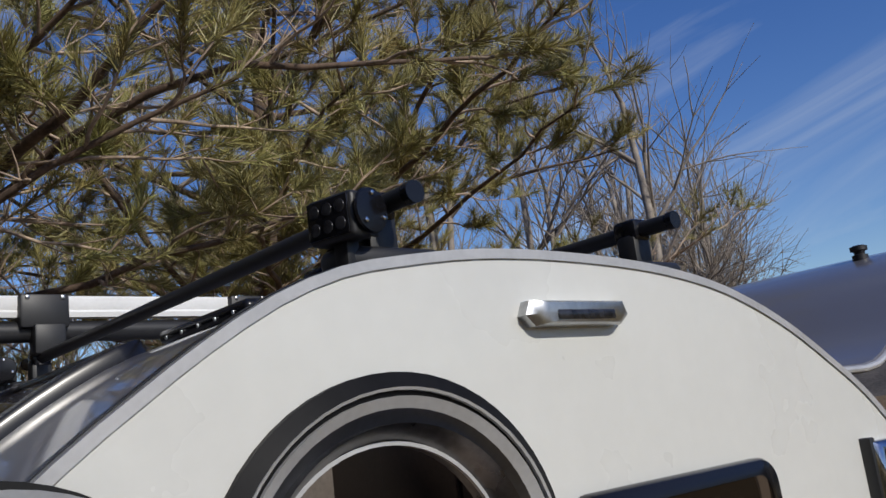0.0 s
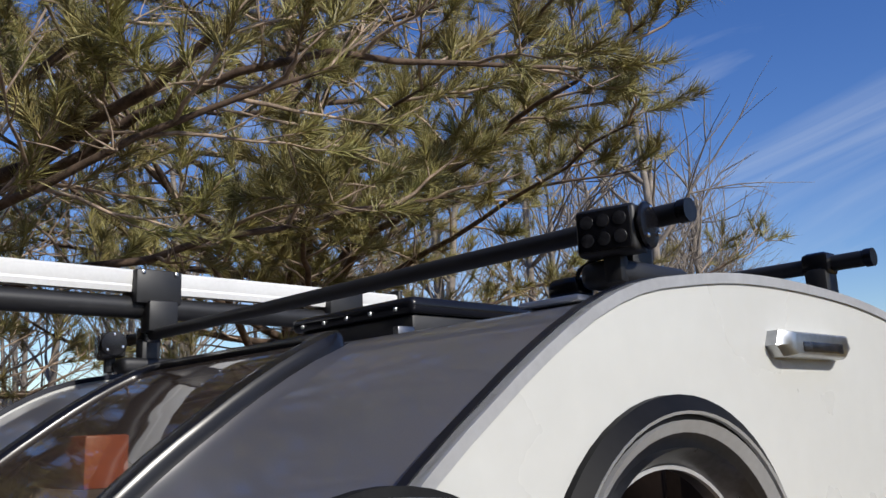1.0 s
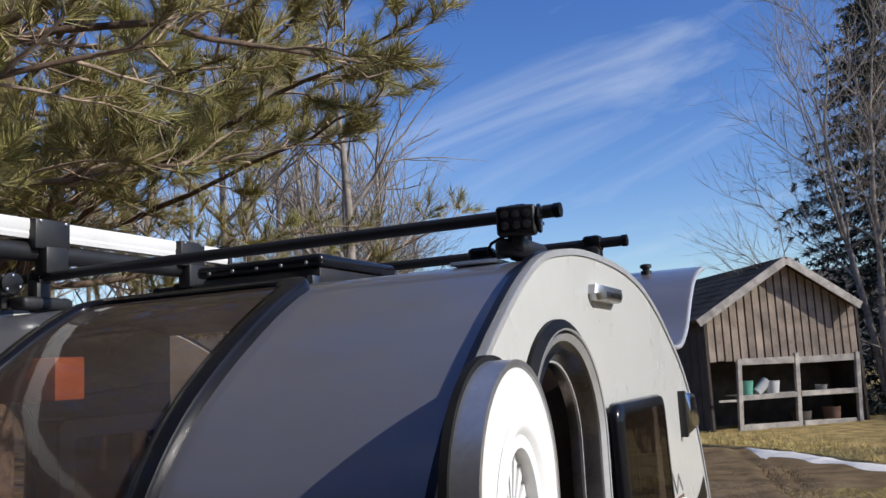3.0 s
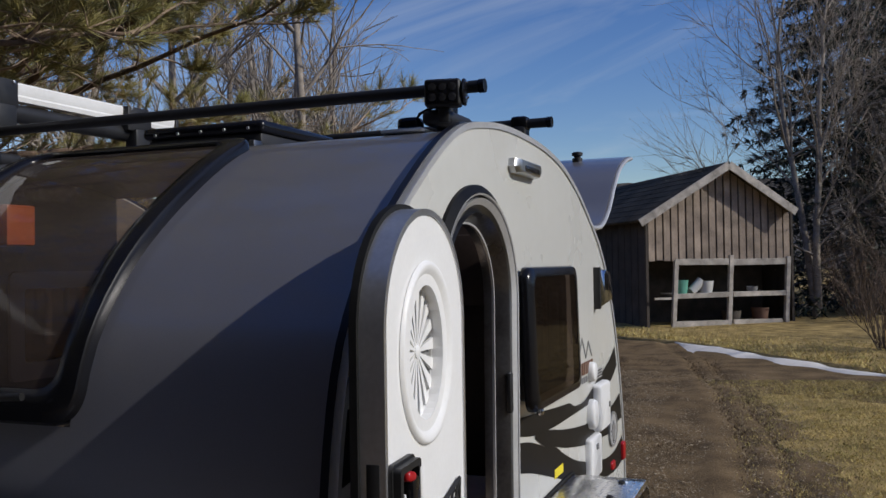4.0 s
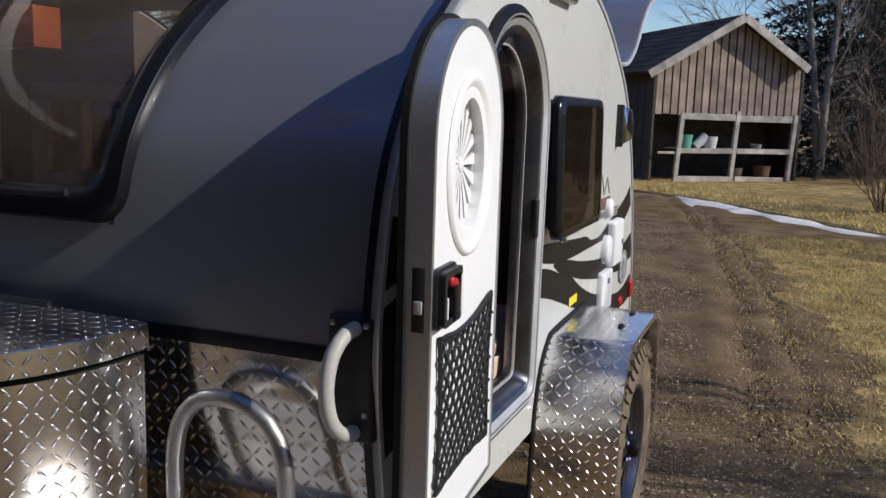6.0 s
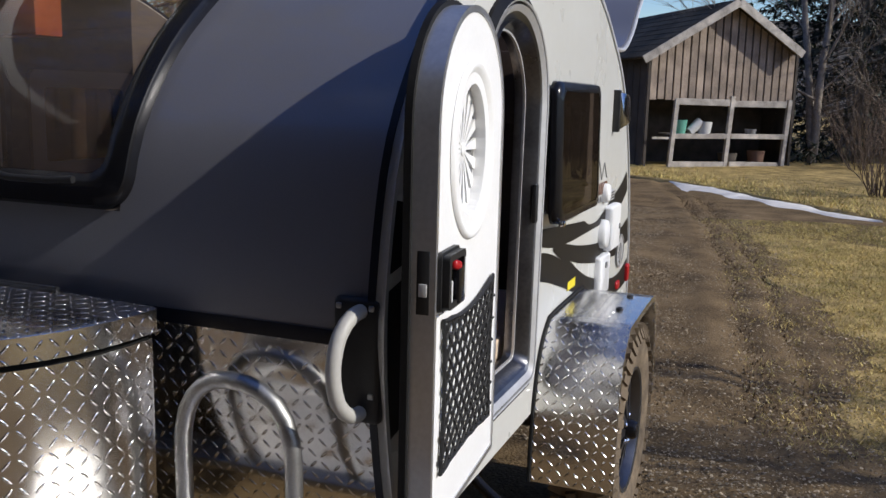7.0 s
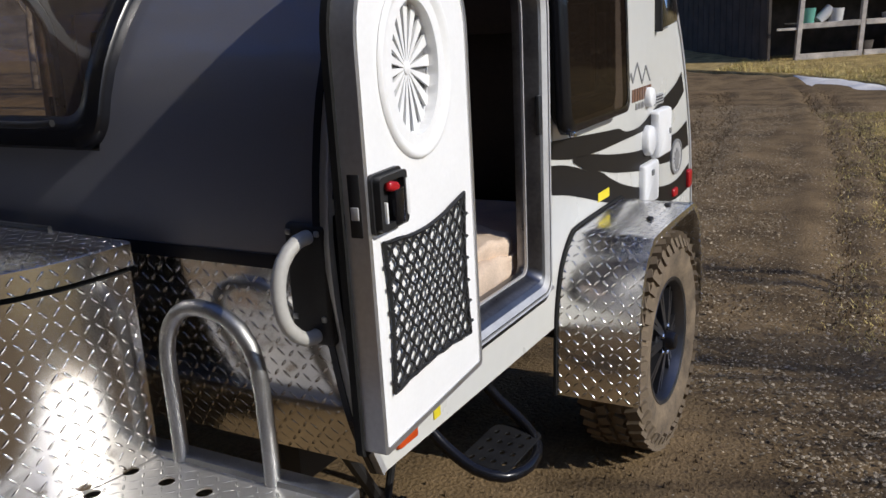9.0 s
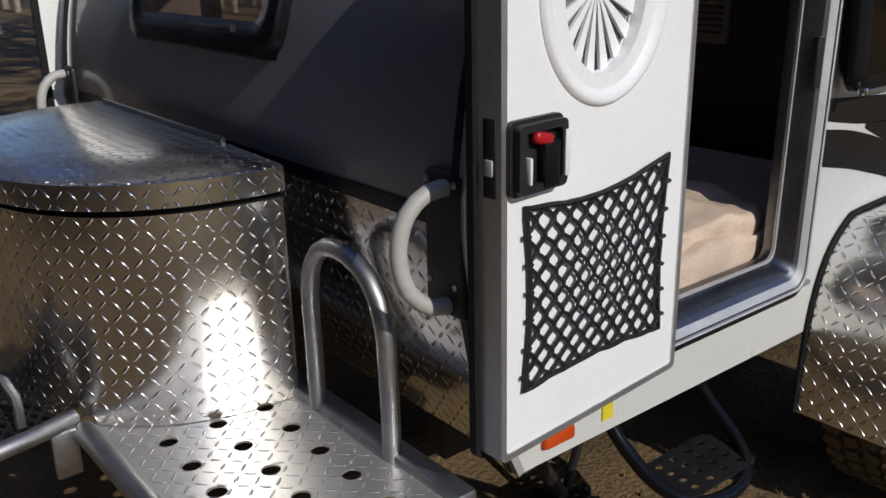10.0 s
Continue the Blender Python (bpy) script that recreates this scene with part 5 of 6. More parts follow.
sensor = tagged(part("roof_camera", box((-0.65, 0.195, 1.898), (0.05, 0.065, 0.038), bevel=0.014, seg=3), BLACK_GLOSS), "small black roof camera housing on a bright pad", "camera housing")
tagged(part("roof_pad", box((-0.655, 0.20, 1.877), (0.10, 0.12, 0.010), bevel=0.004), PAINT_WHITE), "thin white sealant pad on the roof", "pad")

hatch = new("rear_hatch")
hatch.parent = trailer
hatch.matrix_parent_inverse = Matrix.Translation((0, -WIDE / 2, 0))
tagged(hatch, "raised grey rear hatch")
HL = [(p.x, p.z) for p in smooth_line([(0.66, 0, 1.662), (0.88, 0, 1.67), (1.05, 0, 1.745), (1.16, 0, 1.84), (1.31, 0, 1.945), (1.49, 0, 2.008), (1.63, 0, 2.032)], 0.06)]
bm = bmesh.new()
for lp, y0, y1 in ((HL, 0.02, WIDE - 0.02),):
    up, dn = offset_line(lp, 0.012), offset_line(lp, -0.012)
    rows = [[bm.verts.new((x, y, z)) for x, z in q] for q, y in ((up, y0), (up, y1), (dn, y1), (dn, y0))]
    for k in range(4):
        for j in range(len(lp) - 1):
            bm.faces.new((rows[k][j], rows[k][j + 1], rows[(k + 1) % 4][j + 1], rows[(k + 1) % 4][j]))
    bm.faces.new([rows[k][-1] for k in range(4)])
sub("hatch_skin", bm, GREY_SKIN, hatch)
for yy in (0.012, WIDE - 0.012):
    sub("hatch_edge", tube([(x, yy, z) for x, z in HL], 0.009, 8), SILVER_TRIM, hatch)
bm = bmesh.new()
bm_lathe(bm, [(0.025, 0), (0.025, 0.018), (0.016, 0.021), (0.018, 0.03), (0.027, 0.033), (0.027, 0.046), (0.018, 0.05)], Matrix.Translation((1.49, 0.25, 2.015)), 16)
sub("knob", bm, BLACK_MATT, hatch)


# ---- unseen house wall, added close by to darken reflections in the trailer front ----
house = part("wall_house", box((-5.4, 4.5, 3.4), (0.3, 20, 7.0), bevel=0.02), SIDING, kind="structure", label="unseen dark brown house wall added to darken reflections in the trailer front")

# ---- shed ----
SC, SU, SV = Vector((16.82, 2.33, 0)), Vector((0.545, -0.839, 0)).normalized(), Vector((0.839, 0.545, 0)).normalized()
SW, SD, EAVE, PEAK, BAND = 3.43, 6.0, 2.53, 3.60, 1.50
PU = 1.78
shed_m = Matrix(((SU.x, SV.x, 0, SC.x), (SU.y, SV.y, 0, SC.y), (0, 0, 1, 0), (0, 0, 0, 1)))
shed = thing("wooden_shed", "weathered board-clad shed with a gable roof and open lower bay", "shed", SC)


def shed_part(name, bm, m, label="", smooth=20, parent=None):
    """A part given in the shed's own axes: along its front, into it, and up."""
    bmesh.ops.transform(bm, matrix=shed_m, verts=bm.verts)
    return part(name, bm, m, shed, label, smooth)


def gable(u):
    return EAVE + (PEAK - EAVE) * (u / PU if u < PU else (SW - u) / (SW - PU))


bm = bmesh.new()
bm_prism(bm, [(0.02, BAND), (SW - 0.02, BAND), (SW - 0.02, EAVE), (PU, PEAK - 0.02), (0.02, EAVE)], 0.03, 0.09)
shed_part("front_wall", bm, BARN_UNLIT, "dark backing of the gable", 0)
rng = random.Random(11)
nb = 19
for k in range(nb):
    w = SW / nb
    u0 = k * w + 0.008
    u1 = u0 + w - 0.040
    dz = rng.uniform(-0.02, 0.02)
    bm = bmesh.new()
    bm_prism(bm, [(u0, BAND + dz), (u1, BAND + dz), (u1, gable(u1) - 0.03), (u0, gable(u0) - 0.03)], rng.uniform(-0.006, 0.006), 0.03)
    shed_part("board", bm, BARN, smooth=0)
# sides and back: the shade of the unlit faces is in their colour
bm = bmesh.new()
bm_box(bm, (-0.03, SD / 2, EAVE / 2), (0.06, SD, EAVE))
shed_part("side_wall", bm, BARN_UNLIT, "dark unlit board side", 0)
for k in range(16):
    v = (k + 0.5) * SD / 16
    shed_part("side_board", box((-0.072, v, EAVE / 2), (0.025, SD / 16 - 0.03, EAVE - 0.05), bevel=0), BARN_UNLIT, smooth=0)
shed_part("side_wall", box((SW + 0.03, SD / 2, EAVE / 2), (0.06, SD, EAVE), bevel=0), BARN_UNLIT, smooth=0)
shed_part("back_wall", box((SW / 2, SD, EAVE / 2), (SW, 0.06, EAVE), bevel=0), BARN_UNLIT, smooth=0)
# back and ceiling of the bay have its shade in their colour
shed_part("bay_back", box((SW / 2, 1.25, BAND / 2), (SW, 0.04, BAND), bevel=0), BAY_SHADE, smooth=0)
shed_part("bay_ceiling", box((SW / 2, 0.68, BAND + 0.02), (SW - 0.1, 1.15, 0.03), bevel=0), BAY_SHADE, smooth=0)
for sgn, run in ((-1, PU), (1, SW - PU)):
    tall = PEAK - EAVE
    ang = math.degrees(math.atan2(tall, run))
    over = 1 + (0.32 if sgn < 0 else -0.05) / run
    ln = math.hypot(tall, run) * over
    cu, cz = PU + sgn * run * over / 2, PEAK - tall * over / 2 + 0.02
    shed_part("roof_slope", box((cu, SD / 2 - 0.05, cz), (ln, SD + 0.5, 0.05), (0, sgn * ang, 0), 0.005), SHINGLE, "dark shingle roof", smooth=0)
    shed_part("barge_board", box((cu, -0.325, cz - 0.04), (ln, 0.035, 0.17), (0, sgn * ang, 0), 0.004), GREY_WOOD, "pale weathered barge board", smooth=0)
    for k in range(9):
        f = (k + 0.5) / 9 * over
        shed_part("shingle_course", box((PU + sgn * f * run, SD / 2 - 0.05, PEAK - f * tall + 0.052), (ln / 9, SD + 0.52, 0.007), (0, sgn * (ang - 1.2), 0), 0), SHINGLE, smooth=0)
for u, tall, tip in ((0.55, 1.50, 3.5), (1.86, 1.61, 3.0), (3.25, 1.56, 3.0)):
    shed_part("post", box((u, -0.10, tall / 2), (0.095, 0.095, tall), (0, tip, 0), 0.008), GREY_WOOD, "pale squared post")
for z, h in ((1.46, 0.14), (0.74, 0.11), (0.10, 0.14)):
    for u0, u1 in ((0.56, 1.83), (1.92, 3.20)):
        if z < 0.5 and u0 > 1.5:
            u1 = 3.1
        shed_part("shelf_rail", box(((u0 + u1) / 2, -0.12, z + rng.uniform(-0.015, 0.015)), (u1 - u0, 0.04, h), (0, rng.uniform(-0.8, 0.8), 0), 0.006), GREY_WOOD, "grey board rail")
shed_part("shelf", box((1.9, 0.25, 0.76), (2.7, 0.75, 0.03), bevel=0.004), GREY_WOOD)
shed_part("shelf_rail", box((0.3, -0.1, 0.68), (0.45, 0.03, 0.05), bevel=0.004), GREY_WOOD)


def bucket(u, v, z, r, h, m, label, lean=0):
    b = bmesh.new()
    bm_lathe(b, [(r * 0.78, 0), (r, h), (r * 0.92, h), (r * 0.72, 0.02)], shed_m @ Matrix.Translation((u, v, z)) @ pose(0, 0, 0, 0, lean, 0), 18, False)
    tagged(part("bucket", b, m), label, "bucket")


bucket(0.75, 0.02, 0.775, 0.17, 0.30, TUB_GREEN, "green plastic tub on the shed shelf")
bucket(1.0, 0.05, 0.82, 0.12, 0.34, TUB_WHITE, "white bucket tipped over on the shed shelf", 50)
bucket(1.36, 0.05, 0.775, 0.17, 0.27, TUB_WHITE, "white plastic bucket on the shed shelf")
bucket(2.45, 0.0, 0.775, 0.13, 0.13, GREY_VINYL, "small dark pot on the shed shelf")
bucket(2.1, 0.3, 0.02, 0.22, 0.34, BAY_SHADE, "dark tub in the open bay")
bucket(2.75, 0.2, 0.02, 0.2, 0.4, TERRACOTTA, "brown clay pot in the open bay")


# ---- trees ----
def rand_unit(rng):
    while True:
        v = Vector((rng.uniform(-1, 1), rng.uniform(-1, 1), rng.uniform(-1, 1)))
        if 0.05 < v.length < 1:
            return v.normalized()


def bent(p, d, length, n, rng, wob=0.18, lift=0.0):
    """A crooked line of n steps from p along d."""
    pts = [p.copy()]
    d = d.normalized()
    for _ in range(n):
        d = (d + rand_unit(rng) * wob + Vector((0, 0, lift))).normalized()
        pts.append(pts[-1] + d * (length / n))
    return pts, d


def taper(r0, r1, n):
    return [r0 + (r1 - r0) * k / n for k in range(n + 1)]


def tuft(soup, p, d, rng, count=85, size=0.15, wide=0.0028):
    """A brush of long needles round the end of a twig."""
    for _ in range(count):
        w = (d * rng.uniform(0.4, 1.4) + Vector((0, 0, 0.25)) + rand_unit(rng) * 0.8).normalized()
        a = p - d * rng.uniform(0, 0.16)
        s = w.cross(rand_unit(rng)).normalized() * wide
        e = a + w * size * rng.uniform(0.7, 1.2)
        soup.face(a - s, a + s, e)


def limb_with_twigs(tree, twig, leaf, pts, r0, rng, subs=12, length=0.9, needles=85, green=0.78):
    """A limb along pts with side twigs that end in needle brushes."""
    n = len(pts) - 1
    wood = Soup()
    wood.tube(pts, taper(r0, 0.008, n), 7)
    wood.mesh("limb", BARK, tree)
    for k in range(subs):
        f = 0.18 + 0.82 * (k + rng.random()) / subs
        j = min(n - 1, int(f * n))
        p = pts[j].lerp(pts[j + 1], f * n - j)
        along = (pts[j + 1] - pts[j]).normalized()
        side = along.cross(Vector((0, 0, 1))).normalized() * (1 if k % 2 else -1)
        d = (along * rng.uniform(0.4, 1.0) + side * rng.uniform(0.5, 1.0) + Vector((0, 0, rng.uniform(-0.25, 0.45))) + rand_unit(rng) * 0.3).normalized()
        ln = length * rng.uniform(0.45, 1.1) * (1.15 - 0.45 * f)
        q, dd = bent(p, d, ln, 5, rng, 0.26, 0.03)
        twig.tube(q, taper(0.011, 0.004, 5), 4)
        bare = rng.random() > green
        for m in range(5):
            t0 = q[rng.randint(2, 5)]
            td = (dd * 0.8 + rand_unit(rng) * 0.8 + Vector((0, 0, 0.25))).normalized()
            q2, d2 = bent(t0, td, ln * rng.uniform(0.25, 0.5), 3, rng, 0.2, 0.06)
            twig.tube(q2, taper(0.0055, 0.003, 3), 3)
            if not bare:
                tuft(leaf, q2[-1], d2, rng, needles)
        if not bare:
            tuft(leaf, q[-1], dd, rng, needles)
    tuft(leaf, pts[-1], (pts[-1] - pts[-2]).normalized(), rng, needles)


def pine(base, height, r, whorls, reach, seed, toward, extra=(), needles=85, green=0.78, label=""):
    """A pine with long low limbs; toward: the heading in which its limbs are longest."""
    rng = random.Random(seed)
    t = thing("pine_tree", label, "tree", base)
    b = Vector(base)
    trunk, twig, leaf = Soup(), Soup(), Soup()
    pts, _ = bent(b - Vector((0, 0, 0.1)), Vector((0, 0, 1)), height, 12, rng, 0.04)
    trunk.tube(pts, taper(r, 0.03, 12), 12)
    for k in range(whorls):
        z = 2.0 + (height - 2.6) * k / whorls
        p0 = pts[min(11, int(12 * z / height))].copy()
        p0.z = z
        for m in range(5):
            a = 2 * math.pi * (m + rng.uniform(-0.25, 0.25)) / 5 + k * 0.7
            d = Vector((math.cos(a), math.sin(a), rng.uniform(0.02, 0.28)))
            ln = reach * (1 - 0.55 * k / whorls) * (0.75 + 0.25 * math.cos(a - toward)) * rng.uniform(0.85, 1.1)
            q, _ = bent(p0, d, ln, 9, rng, 0.12, 0.02)
            limb_with_twigs(t, twig, leaf, q, 0.045 * (1 - 0.4 * k / whorls), rng, int(4 + 3.4 * ln), 1.0, needles, green)
    for line, r0 in extra:
        q = smooth_line(line, 0.3)
        q = [p + rand_unit(rng) * 0.04 for p in q]
        limb_with_twigs(t, twig, leaf, q, r0, rng, 18, 0.85, needles + 20, min(1.0, green + 0.1))
    trunk.mesh("trunk", BARK, t)
    twig.mesh("branchwork", TWIG, t, kind="stuff", label="pale bare twigs")
    leaf.mesh("foliage", NEEDLE, t, smooth=False, kind="stuff", label="long green and yellowing needles")
    return t


pine((3.3, 6.9, 0), 9.5, 0.17, 11, 5.4, 5, math.radians(-115), extra=[
    ([(3.2, 6.8, 2.6), (2.6, 4.9, 3.1), (2.3, 3.2, 3.5), (2.06, 1.7, 3.72)], 0.045),
    ([(3.3, 6.8, 3.0), (2.9, 5.0, 3.5), (2.5, 3.4, 3.9), (2.0, 2.1, 4.2)], 0.045),
    ([(3.3, 6.8, 2.8), (3.4, 5.0, 3.2), (3.3, 3.6, 3.5), (3.1, 2.55, 3.68)], 0.04),
    ([(3.2, 6.8, 2.3), (2.4, 5.3, 2.8), (1.7, 4.3, 3.0), (0.9, 3.0, 2.95)], 0.04),
    ([(3.2, 6.8, 2.5), (2.2, 5.2, 3.1), (1.5, 3.6, 3.4), (1.1, 2.4, 3.4)], 0.04),
], label="tall pine with long low limbs and olive green needle brushes")
pine((-1.7, 5.4, 0), 8.5, 0.16, 8, 4.4, 9, math.radians(-50), extra=[
    ([(-1.7, 5.3, 2.3), (-1.0, 4.4, 2.65), (-0.36, 3.37, 3.0), (-0.25, 2.6, 3.1), (0.05, 1.9, 3.5), (0.4, 1.4, 3.9)], 0.06),
    ([(-1.7, 5.3, 2.6), (-0.5, 3.9, 2.9), (0.17, 2.58, 3.28), (0.9, 1.9, 3.3), (1.5, 1.7, 3.35)], 0.045),
    ([(-1.7, 5.3, 2.1), (-0.4, 4.0, 2.45), (0.6, 3.0, 2.7), (1.5, 2.6, 2.9)], 0.04),
], needles=75, green=0.5, label="pine with dark crooked limbs reaching over the trailer")


def grow(soup, p, d, length, r, level, rng, wob=0.16, lift=0.04, kids=(3, 5), angle=0.7):
    n = 5 if level > 1 else 3
    q, dd = bent(p, d, length, n, rng, wob, lift)
    soup.tube(q, taper(r, r * 0.45, n), 6 if r > 0.03 else (4 if r > 0.01 else 3))
    if level <= 0:
        return
    for _ in range(rng.randint(*kids)):
        k = rng.randint(max(1, n // 3), n)
        side = rand_unit(rng)
        side = (side - dd * side.dot(dd)).normalized()
        grow(soup, q[k], (dd + side * angle * rng.uniform(0.6, 1.3)).normalized(), length * rng.uniform(0.5, 0.75), r * rng.uniform(0.42, 0.6), level - 1, rng, wob, lift, kids, angle)
    grow(soup, q[-1], dd, length * 0.65, r * 0.45, level - 1, rng, wob, lift, kids, angle)


def bare_tree(base, height, r, seed, label, stems=1, level=4, spread=0.2, kids=(3, 5)):
    rng = random.Random(seed)
    t = thing("bare_tree", label, "tree", base)
    trunk, crown = Soup(), Soup()
    b = Vector(base)
    for k in range(stems):
        a = 2 * math.pi * k / stems + rng.random()
        d = Vector((math.cos(a) * spread, math.sin(a) * spread, 1))
        q, dd = bent(b - Vector((0, 0, 0.1)), d, height * 0.5, 7, rng, 0.07, 0.03)
        trunk.tube(q, taper(r, r * 0.5, 7), 8)
        for m in range(7):
            j = rng.randint(2, 7)
            side = rand_unit(rng)
            side.z = abs(side.z) * 0.4
            grow(crown, q[j], (dd * 0.5 + side).normalized(), height * 0.26 * rng.uniform(0.7, 1.1), r * 0.32, level - 1, rng, kids=kids)
        grow(crown, q[-1], dd, height * 0.28, r * 0.5, level - 1, rng, kids=kids)
    trunk.mesh("trunk", BARE_BARK, t)
    crown.mesh("crown", BARE_BARK, t)
    return t


bare_tree((15.4, 10.6, 0), 6.6, 0.11, 21, "leafless spreading tree beyond the pines", stems=3, spread=0.35, kids=(4, 6))
bare_tree((20.0, -1.1, 0), 11.6, 0.10, 22, "tall leafless tree beside the shed", stems=2, spread=0.09, level=4, kids=(4, 6))
bare_tree((20.6, -3.2, 0), 8.0, 0.07, 27, "slender leafless tree beside the shed", stems=2, spread=0.2)


def shrub(base, height, seed, label, stems=16):
    rng = random.Random(seed)
    t = thing("bare_shrub", label, "shrub", base)
    for k in range(stems):
        s = Soup()
        a = rng.uniform(0, 2 * math.pi)
        d = Vector((math.cos(a) * rng.uniform(0.1, 0.55), math.sin(a) * rng.uniform(0.1, 0.55), 1))
        grow(s, Vector(base) + Vector((math.cos(a) * 0.1, math.sin(a) * 0.1, -0.05)), d, height * rng.uniform(0.35, 0.55), 0.013, 2, rng, 0.14, 0.02, (2, 4), 0.5)
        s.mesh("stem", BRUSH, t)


bare_tree((1.6, -5.7, 0), 4.4, 0.06, 29, "small leafless tree on the lawn by the drive", stems=3, spread=0.2, level=4, kids=(3, 4))
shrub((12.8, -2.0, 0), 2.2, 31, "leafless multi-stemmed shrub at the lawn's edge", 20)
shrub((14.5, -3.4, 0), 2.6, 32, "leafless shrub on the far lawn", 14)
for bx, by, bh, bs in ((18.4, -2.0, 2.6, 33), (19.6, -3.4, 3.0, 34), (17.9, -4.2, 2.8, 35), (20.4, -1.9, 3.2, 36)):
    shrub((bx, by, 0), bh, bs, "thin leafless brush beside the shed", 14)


def spruce(base, height, radius, seed, label):
    rng = random.Random(seed)
    t = thing("spruce_tree", label, "tree", base)
    b = Vector(base)
    tr, leaf = Soup(), Soup()
    tr.tube([b, b + Vector((0, 0, height))], [0.16, 0.02], 8)
    for k in range(46):
        z = 0.7 + (height - 0.9) * k / 46
        rr = radius * (1 - k / 46) ** 0.8 + 0.15
        for m in range(16):
            a = rng.uniform(0, 2 * math.pi)
            d = Vector((math.cos(a), math.sin(a), 0))
            p0 = b + Vector((0, 0, z + rng.uniform(-0.1, 0.1)))
            ln = rr * rng.uniform(0.75, 1.15)
            tip = p0 + d * ln + Vector((0, 0, -0.28 * ln + rng.uniform(-0.1, 0.15)))
            tr.tube([p0, tip], [0.02, 0.006], 3)
            for j in range(9):
                c = p0.lerp(tip, 0.25 + 0.75 * (j + rng.random()) / 9)
                for _ in range(9):
                    w = (d * 0.6 + rand_unit(rng) * 0.8 + Vector((0, 0, -0.45))).normalized()
                    s = w.cross(rand_unit(rng)).normalized() * 0.03
                    leaf.face(c - s, c + s, c + w * rng.uniform(0.14, 0.30))
    tr.mesh("trunk", BARE_BARK, t)
    leaf.mesh("needles", SPRUCE, t, smooth=False, label="dense dark green needles")


spruce((23.5, -2.2, 0), 13.5, 4.6, 41, "dense dark green spruce behind the shed")
spruce((23.0, -7.4, 0), 10.0, 3.0, 42, "dark spruce at the wood's edge")


def far_wood():
    """The belt of leafless woods that closes the place, one soup of trees."""
    rng = random.Random(51)
    s = Soup()
    kinds = []
    for k in range(5):
        one = Soup()
        r2 = random.Random(60 + k)
        q, dd = bent(Vector((0, 0, -0.2)), Vector((0, 0, 1)), 6.5, 6, r2, 0.05)
        one.tube(q, taper(0.11, 0.05, 6), 5)
        for m in range(9):
            j = r2.randint(2, 6)
            sd = rand_unit(r2)
            sd.z = abs(sd.z) * 0.5 + 0.2
            grow(one, q[j], (dd * 0.4 + sd).normalized(), 1.7, 0.035, 2, r2, kids=(2, 3))
        kinds.append(one)
    spots = []
    for _ in range(80):
        a = math.radians(rng.uniform(-22, 62))
        d = rng.uniform(13, 30)
        spots.append((-1.3 + d * math.sin(a), d * math.cos(a)))
    for _ in range(60):
        spots.append((rng.uniform(21, 36), rng.uniform(-20, -1.0)))
    for _ in range(46):
        a = math.radians(rng.uniform(190, 350))
        d = rng.uniform(13, 24)
        spots.append((-2 + d * math.sin(a), d * math.cos(a)))
    for x, y in spots:
        one = kinds[rng.randrange(5)]
        m = Matrix.Translation((x, y, 0)) @ Matrix.Rotation(rng.uniform(0, 6.28), 4, "Z") @ Matrix.Scale(rng.uniform(0.75, 1.25), 4)
        base = len(s.v)
        s.v += [m @ p for p in one.v]
        s.f += [tuple(i + base for i in f) for f in one.f]
    ob = s.mesh("woods", BARE_BARK, smooth=True, kind="stuff")
    tagged(ob, "belt of leafless grey-brown woodland round the clearing", "woods")


far_wood()


# ---- loose gravel and grass ----
def scatter_gravel():
    rng = random.Random(71)
    s = Soup()
    t = (1 + 5 ** 0.5) / 2
    ico = [Vector(v).normalized() for v in ((0, 1, t), (0, -1, t), (1, t, 0), (-1, t, 0), (t, 0, 1), (-t, 0, 1))]
    tri = ((0, 1, 4), (0, 4, 2), (0, 2, 3), (0, 3, 5), (0, 5, 1))
    for k in range(85000):
        x = -2.4 + 12 * rng.random() ** 1.35
        y = drive_edge(x) - 0.25 + rng.random() * (2.2 + 0.25 * x)
        if rng.random() < 0.25:
            y = drive_edge(x) + 1.45 + rng.gauss(0, 0.35)
        r = 0.0028 + 0.0075 * rng.random() ** 3.5
        m = Matrix.Translation((x, y, 0.0)) @ Matrix.Rotation(rng.uniform(0, 6.3), 4, "Z") @ Matrix.Diagonal((r * rng.uniform(0.8, 1.5), r, r * rng.uniform(0.5, 0.9), 1))
        base = len(s.v)
        s.v += [m @ v for v in ico]
        s.f += [tuple(i + base for i in f) for f in tri]
    tagged(s.mesh("gravel", PEBBLE, smooth=False, kind="stuff"), "loose pale gravel stones scattered on the drive", "gravel")


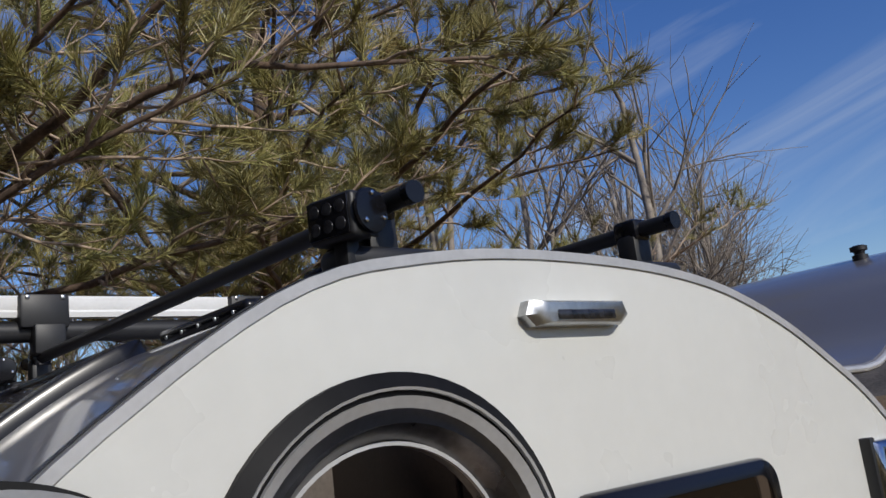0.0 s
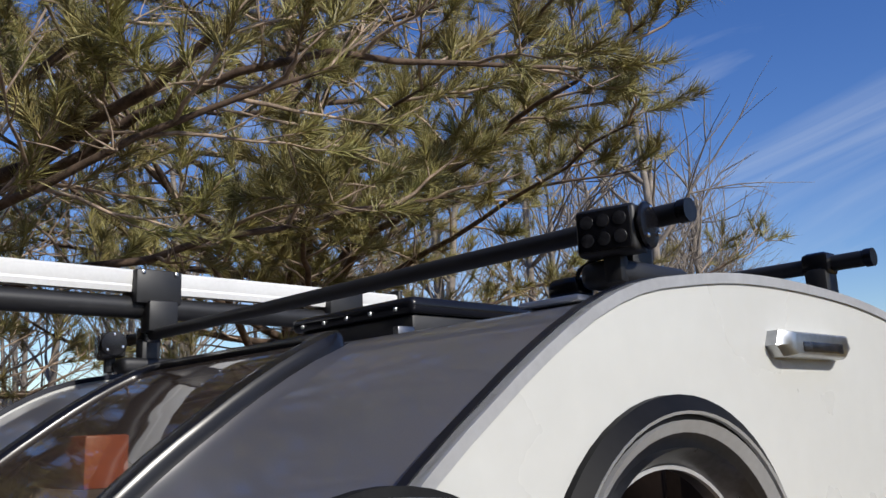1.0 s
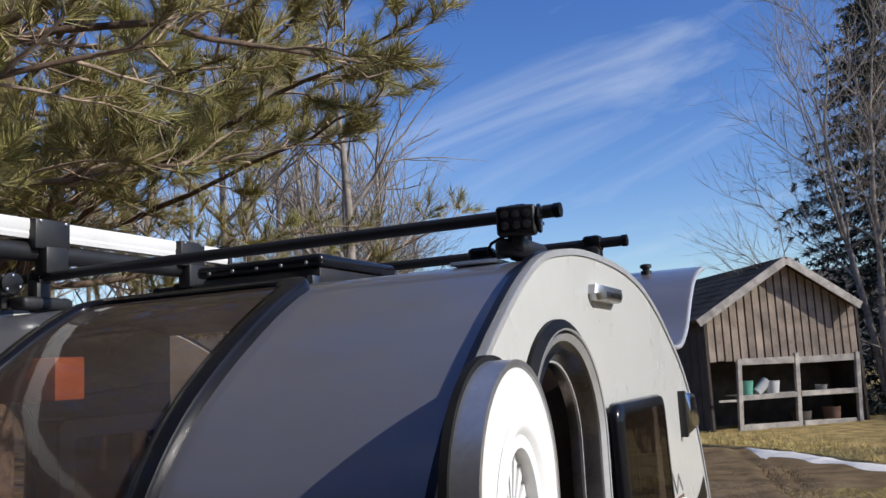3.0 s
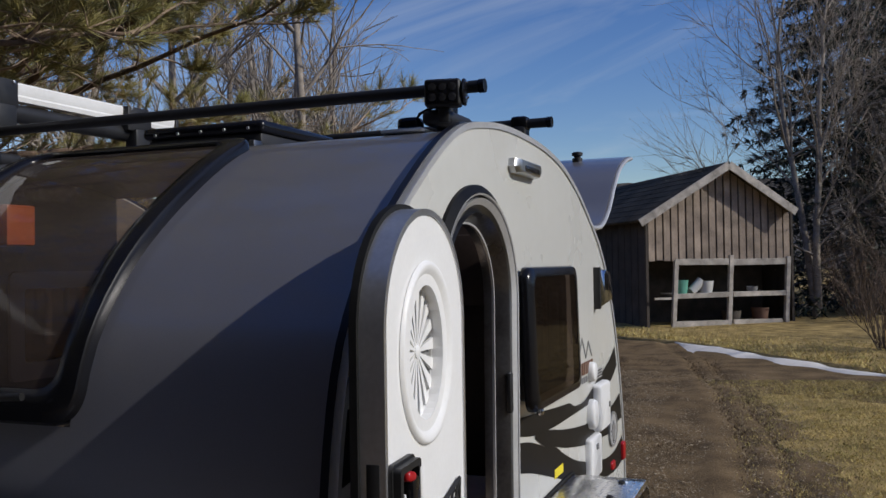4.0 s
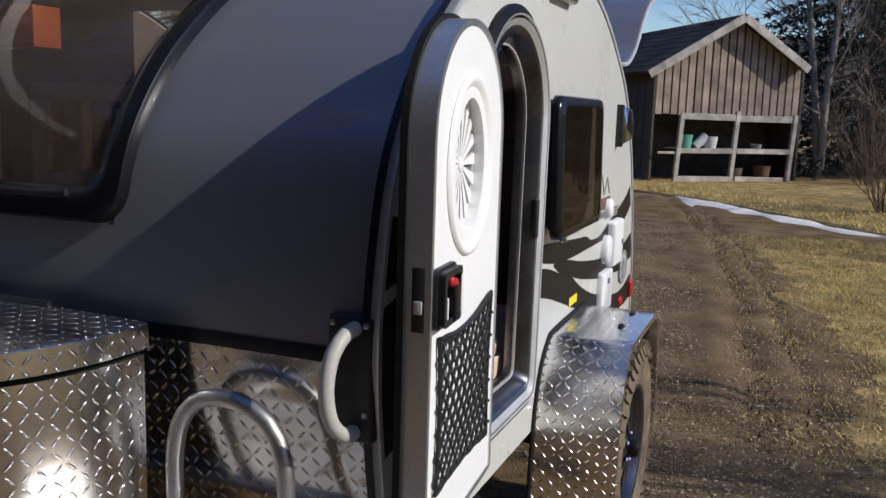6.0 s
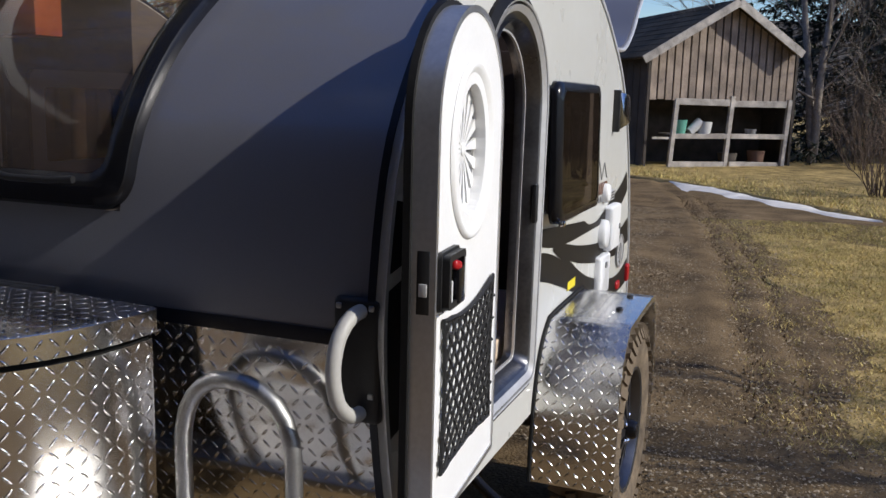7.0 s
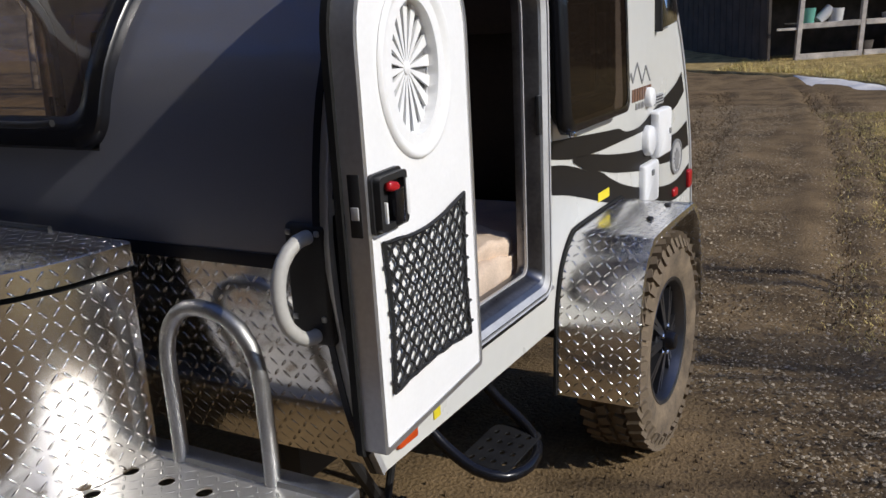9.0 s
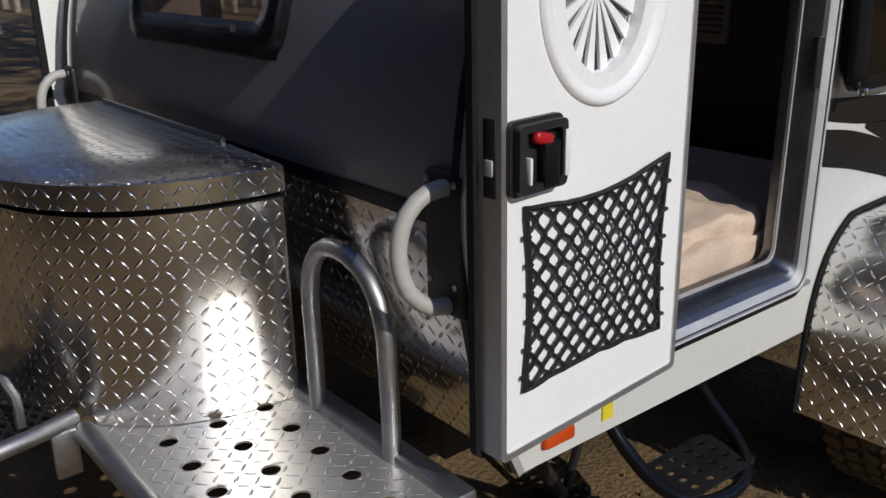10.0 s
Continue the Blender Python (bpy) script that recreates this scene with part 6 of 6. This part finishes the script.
def scatter_grass():
    rng = random.Random(72)
    s = Soup()
    for k in range(380000):
        x = -2.0 + 11.0 * rng.random() ** 1.25
        e = drive_edge(x)
        y = e + 0.55 - 7.0 * rng.random() ** 1.4
        inside = min(1.0, max(0.0, (e + 0.55 - y) / 1.5))
        cover = inside ** 1.4 * (1.1 + 1.1 * noise.noise(Vector((x * 1.3, y * 1.3, 7))) + 0.8 * noise.noise(Vector((x * 5, y * 5, 3))))
        if rng.random() > cover:
            continue
        h = rng.uniform(0.010, 0.026)
        a = rng.uniform(0, 6.28)
        lean = Vector((rng.uniform(-1, 1), rng.uniform(-1, 1), 0)) * h * 1.3
        w = Vector((math.cos(a), math.sin(a), 0)) * 0.0030
        p = Vector((x, y, -0.012 + 0.040 * min(1, max(0, (e - y) / 1.2))))
        s.face(p - w, p + w, p + lean + Vector((0, 0, h)))
    for k in range(16000):
        y = 3 - 9 * rng.random()
        x = far_edge(y) + 0.1 + 5 * rng.random() ** 1.3
        h = rng.uniform(0.04, 0.10)
        a = rng.uniform(0, 6.28)
        w = Vector((math.cos(a), math.sin(a), 0)) * 0.008
        p = Vector((x, y, 0.02))
        s.face(p - w, p + w, p + Vector((rng.uniform(-1, 1) * h, rng.uniform(-1, 1) * h, h)))
    tagged(s.mesh("grass", BLADE, smooth=False, kind="stuff"), "short dry straw and green grass blades", "grass")


def scatter_clods():
    """Crumbs of earth thrown up along the wheel tracks."""
    rng = random.Random(73)
    s = Soup()
    for k in range(26000):
        x = -2.4 + 14 * rng.random() ** 1.2
        off = rng.choice((0.5, 1.0, 1.95, 2.45))
        y = drive_edge(x) + off + rng.gauss(0, 0.3) if rng.random() < 0.3 else drive_edge(x) + rng.uniform(-0.2, 3.2)
        r = 0.003 + 0.010 * rng.random() ** 4
        n = 6
        ring = [Vector((x + r * rng.uniform(0.7, 1.3) * math.cos(6.283 * j / n), y + r * rng.uniform(0.7, 1.3) * math.sin(6.283 * j / n), -0.03)) for j in range(n)]
        tip = Vector((x + rng.uniform(-0.3, 0.3) * r, y + rng.uniform(-0.3, 0.3) * r, -0.008 + r * rng.uniform(0.4, 0.9)))
        for j in range(n):
            s.face(ring[j], ring[(j + 1) % n], tip)
    tagged(s.mesh("soil_clods", CLOD, smooth=False, kind="stuff"), "crumbly brown earth along the wheel tracks", "soil")


scatter_gravel()
scatter_clods()
scatter_grass()
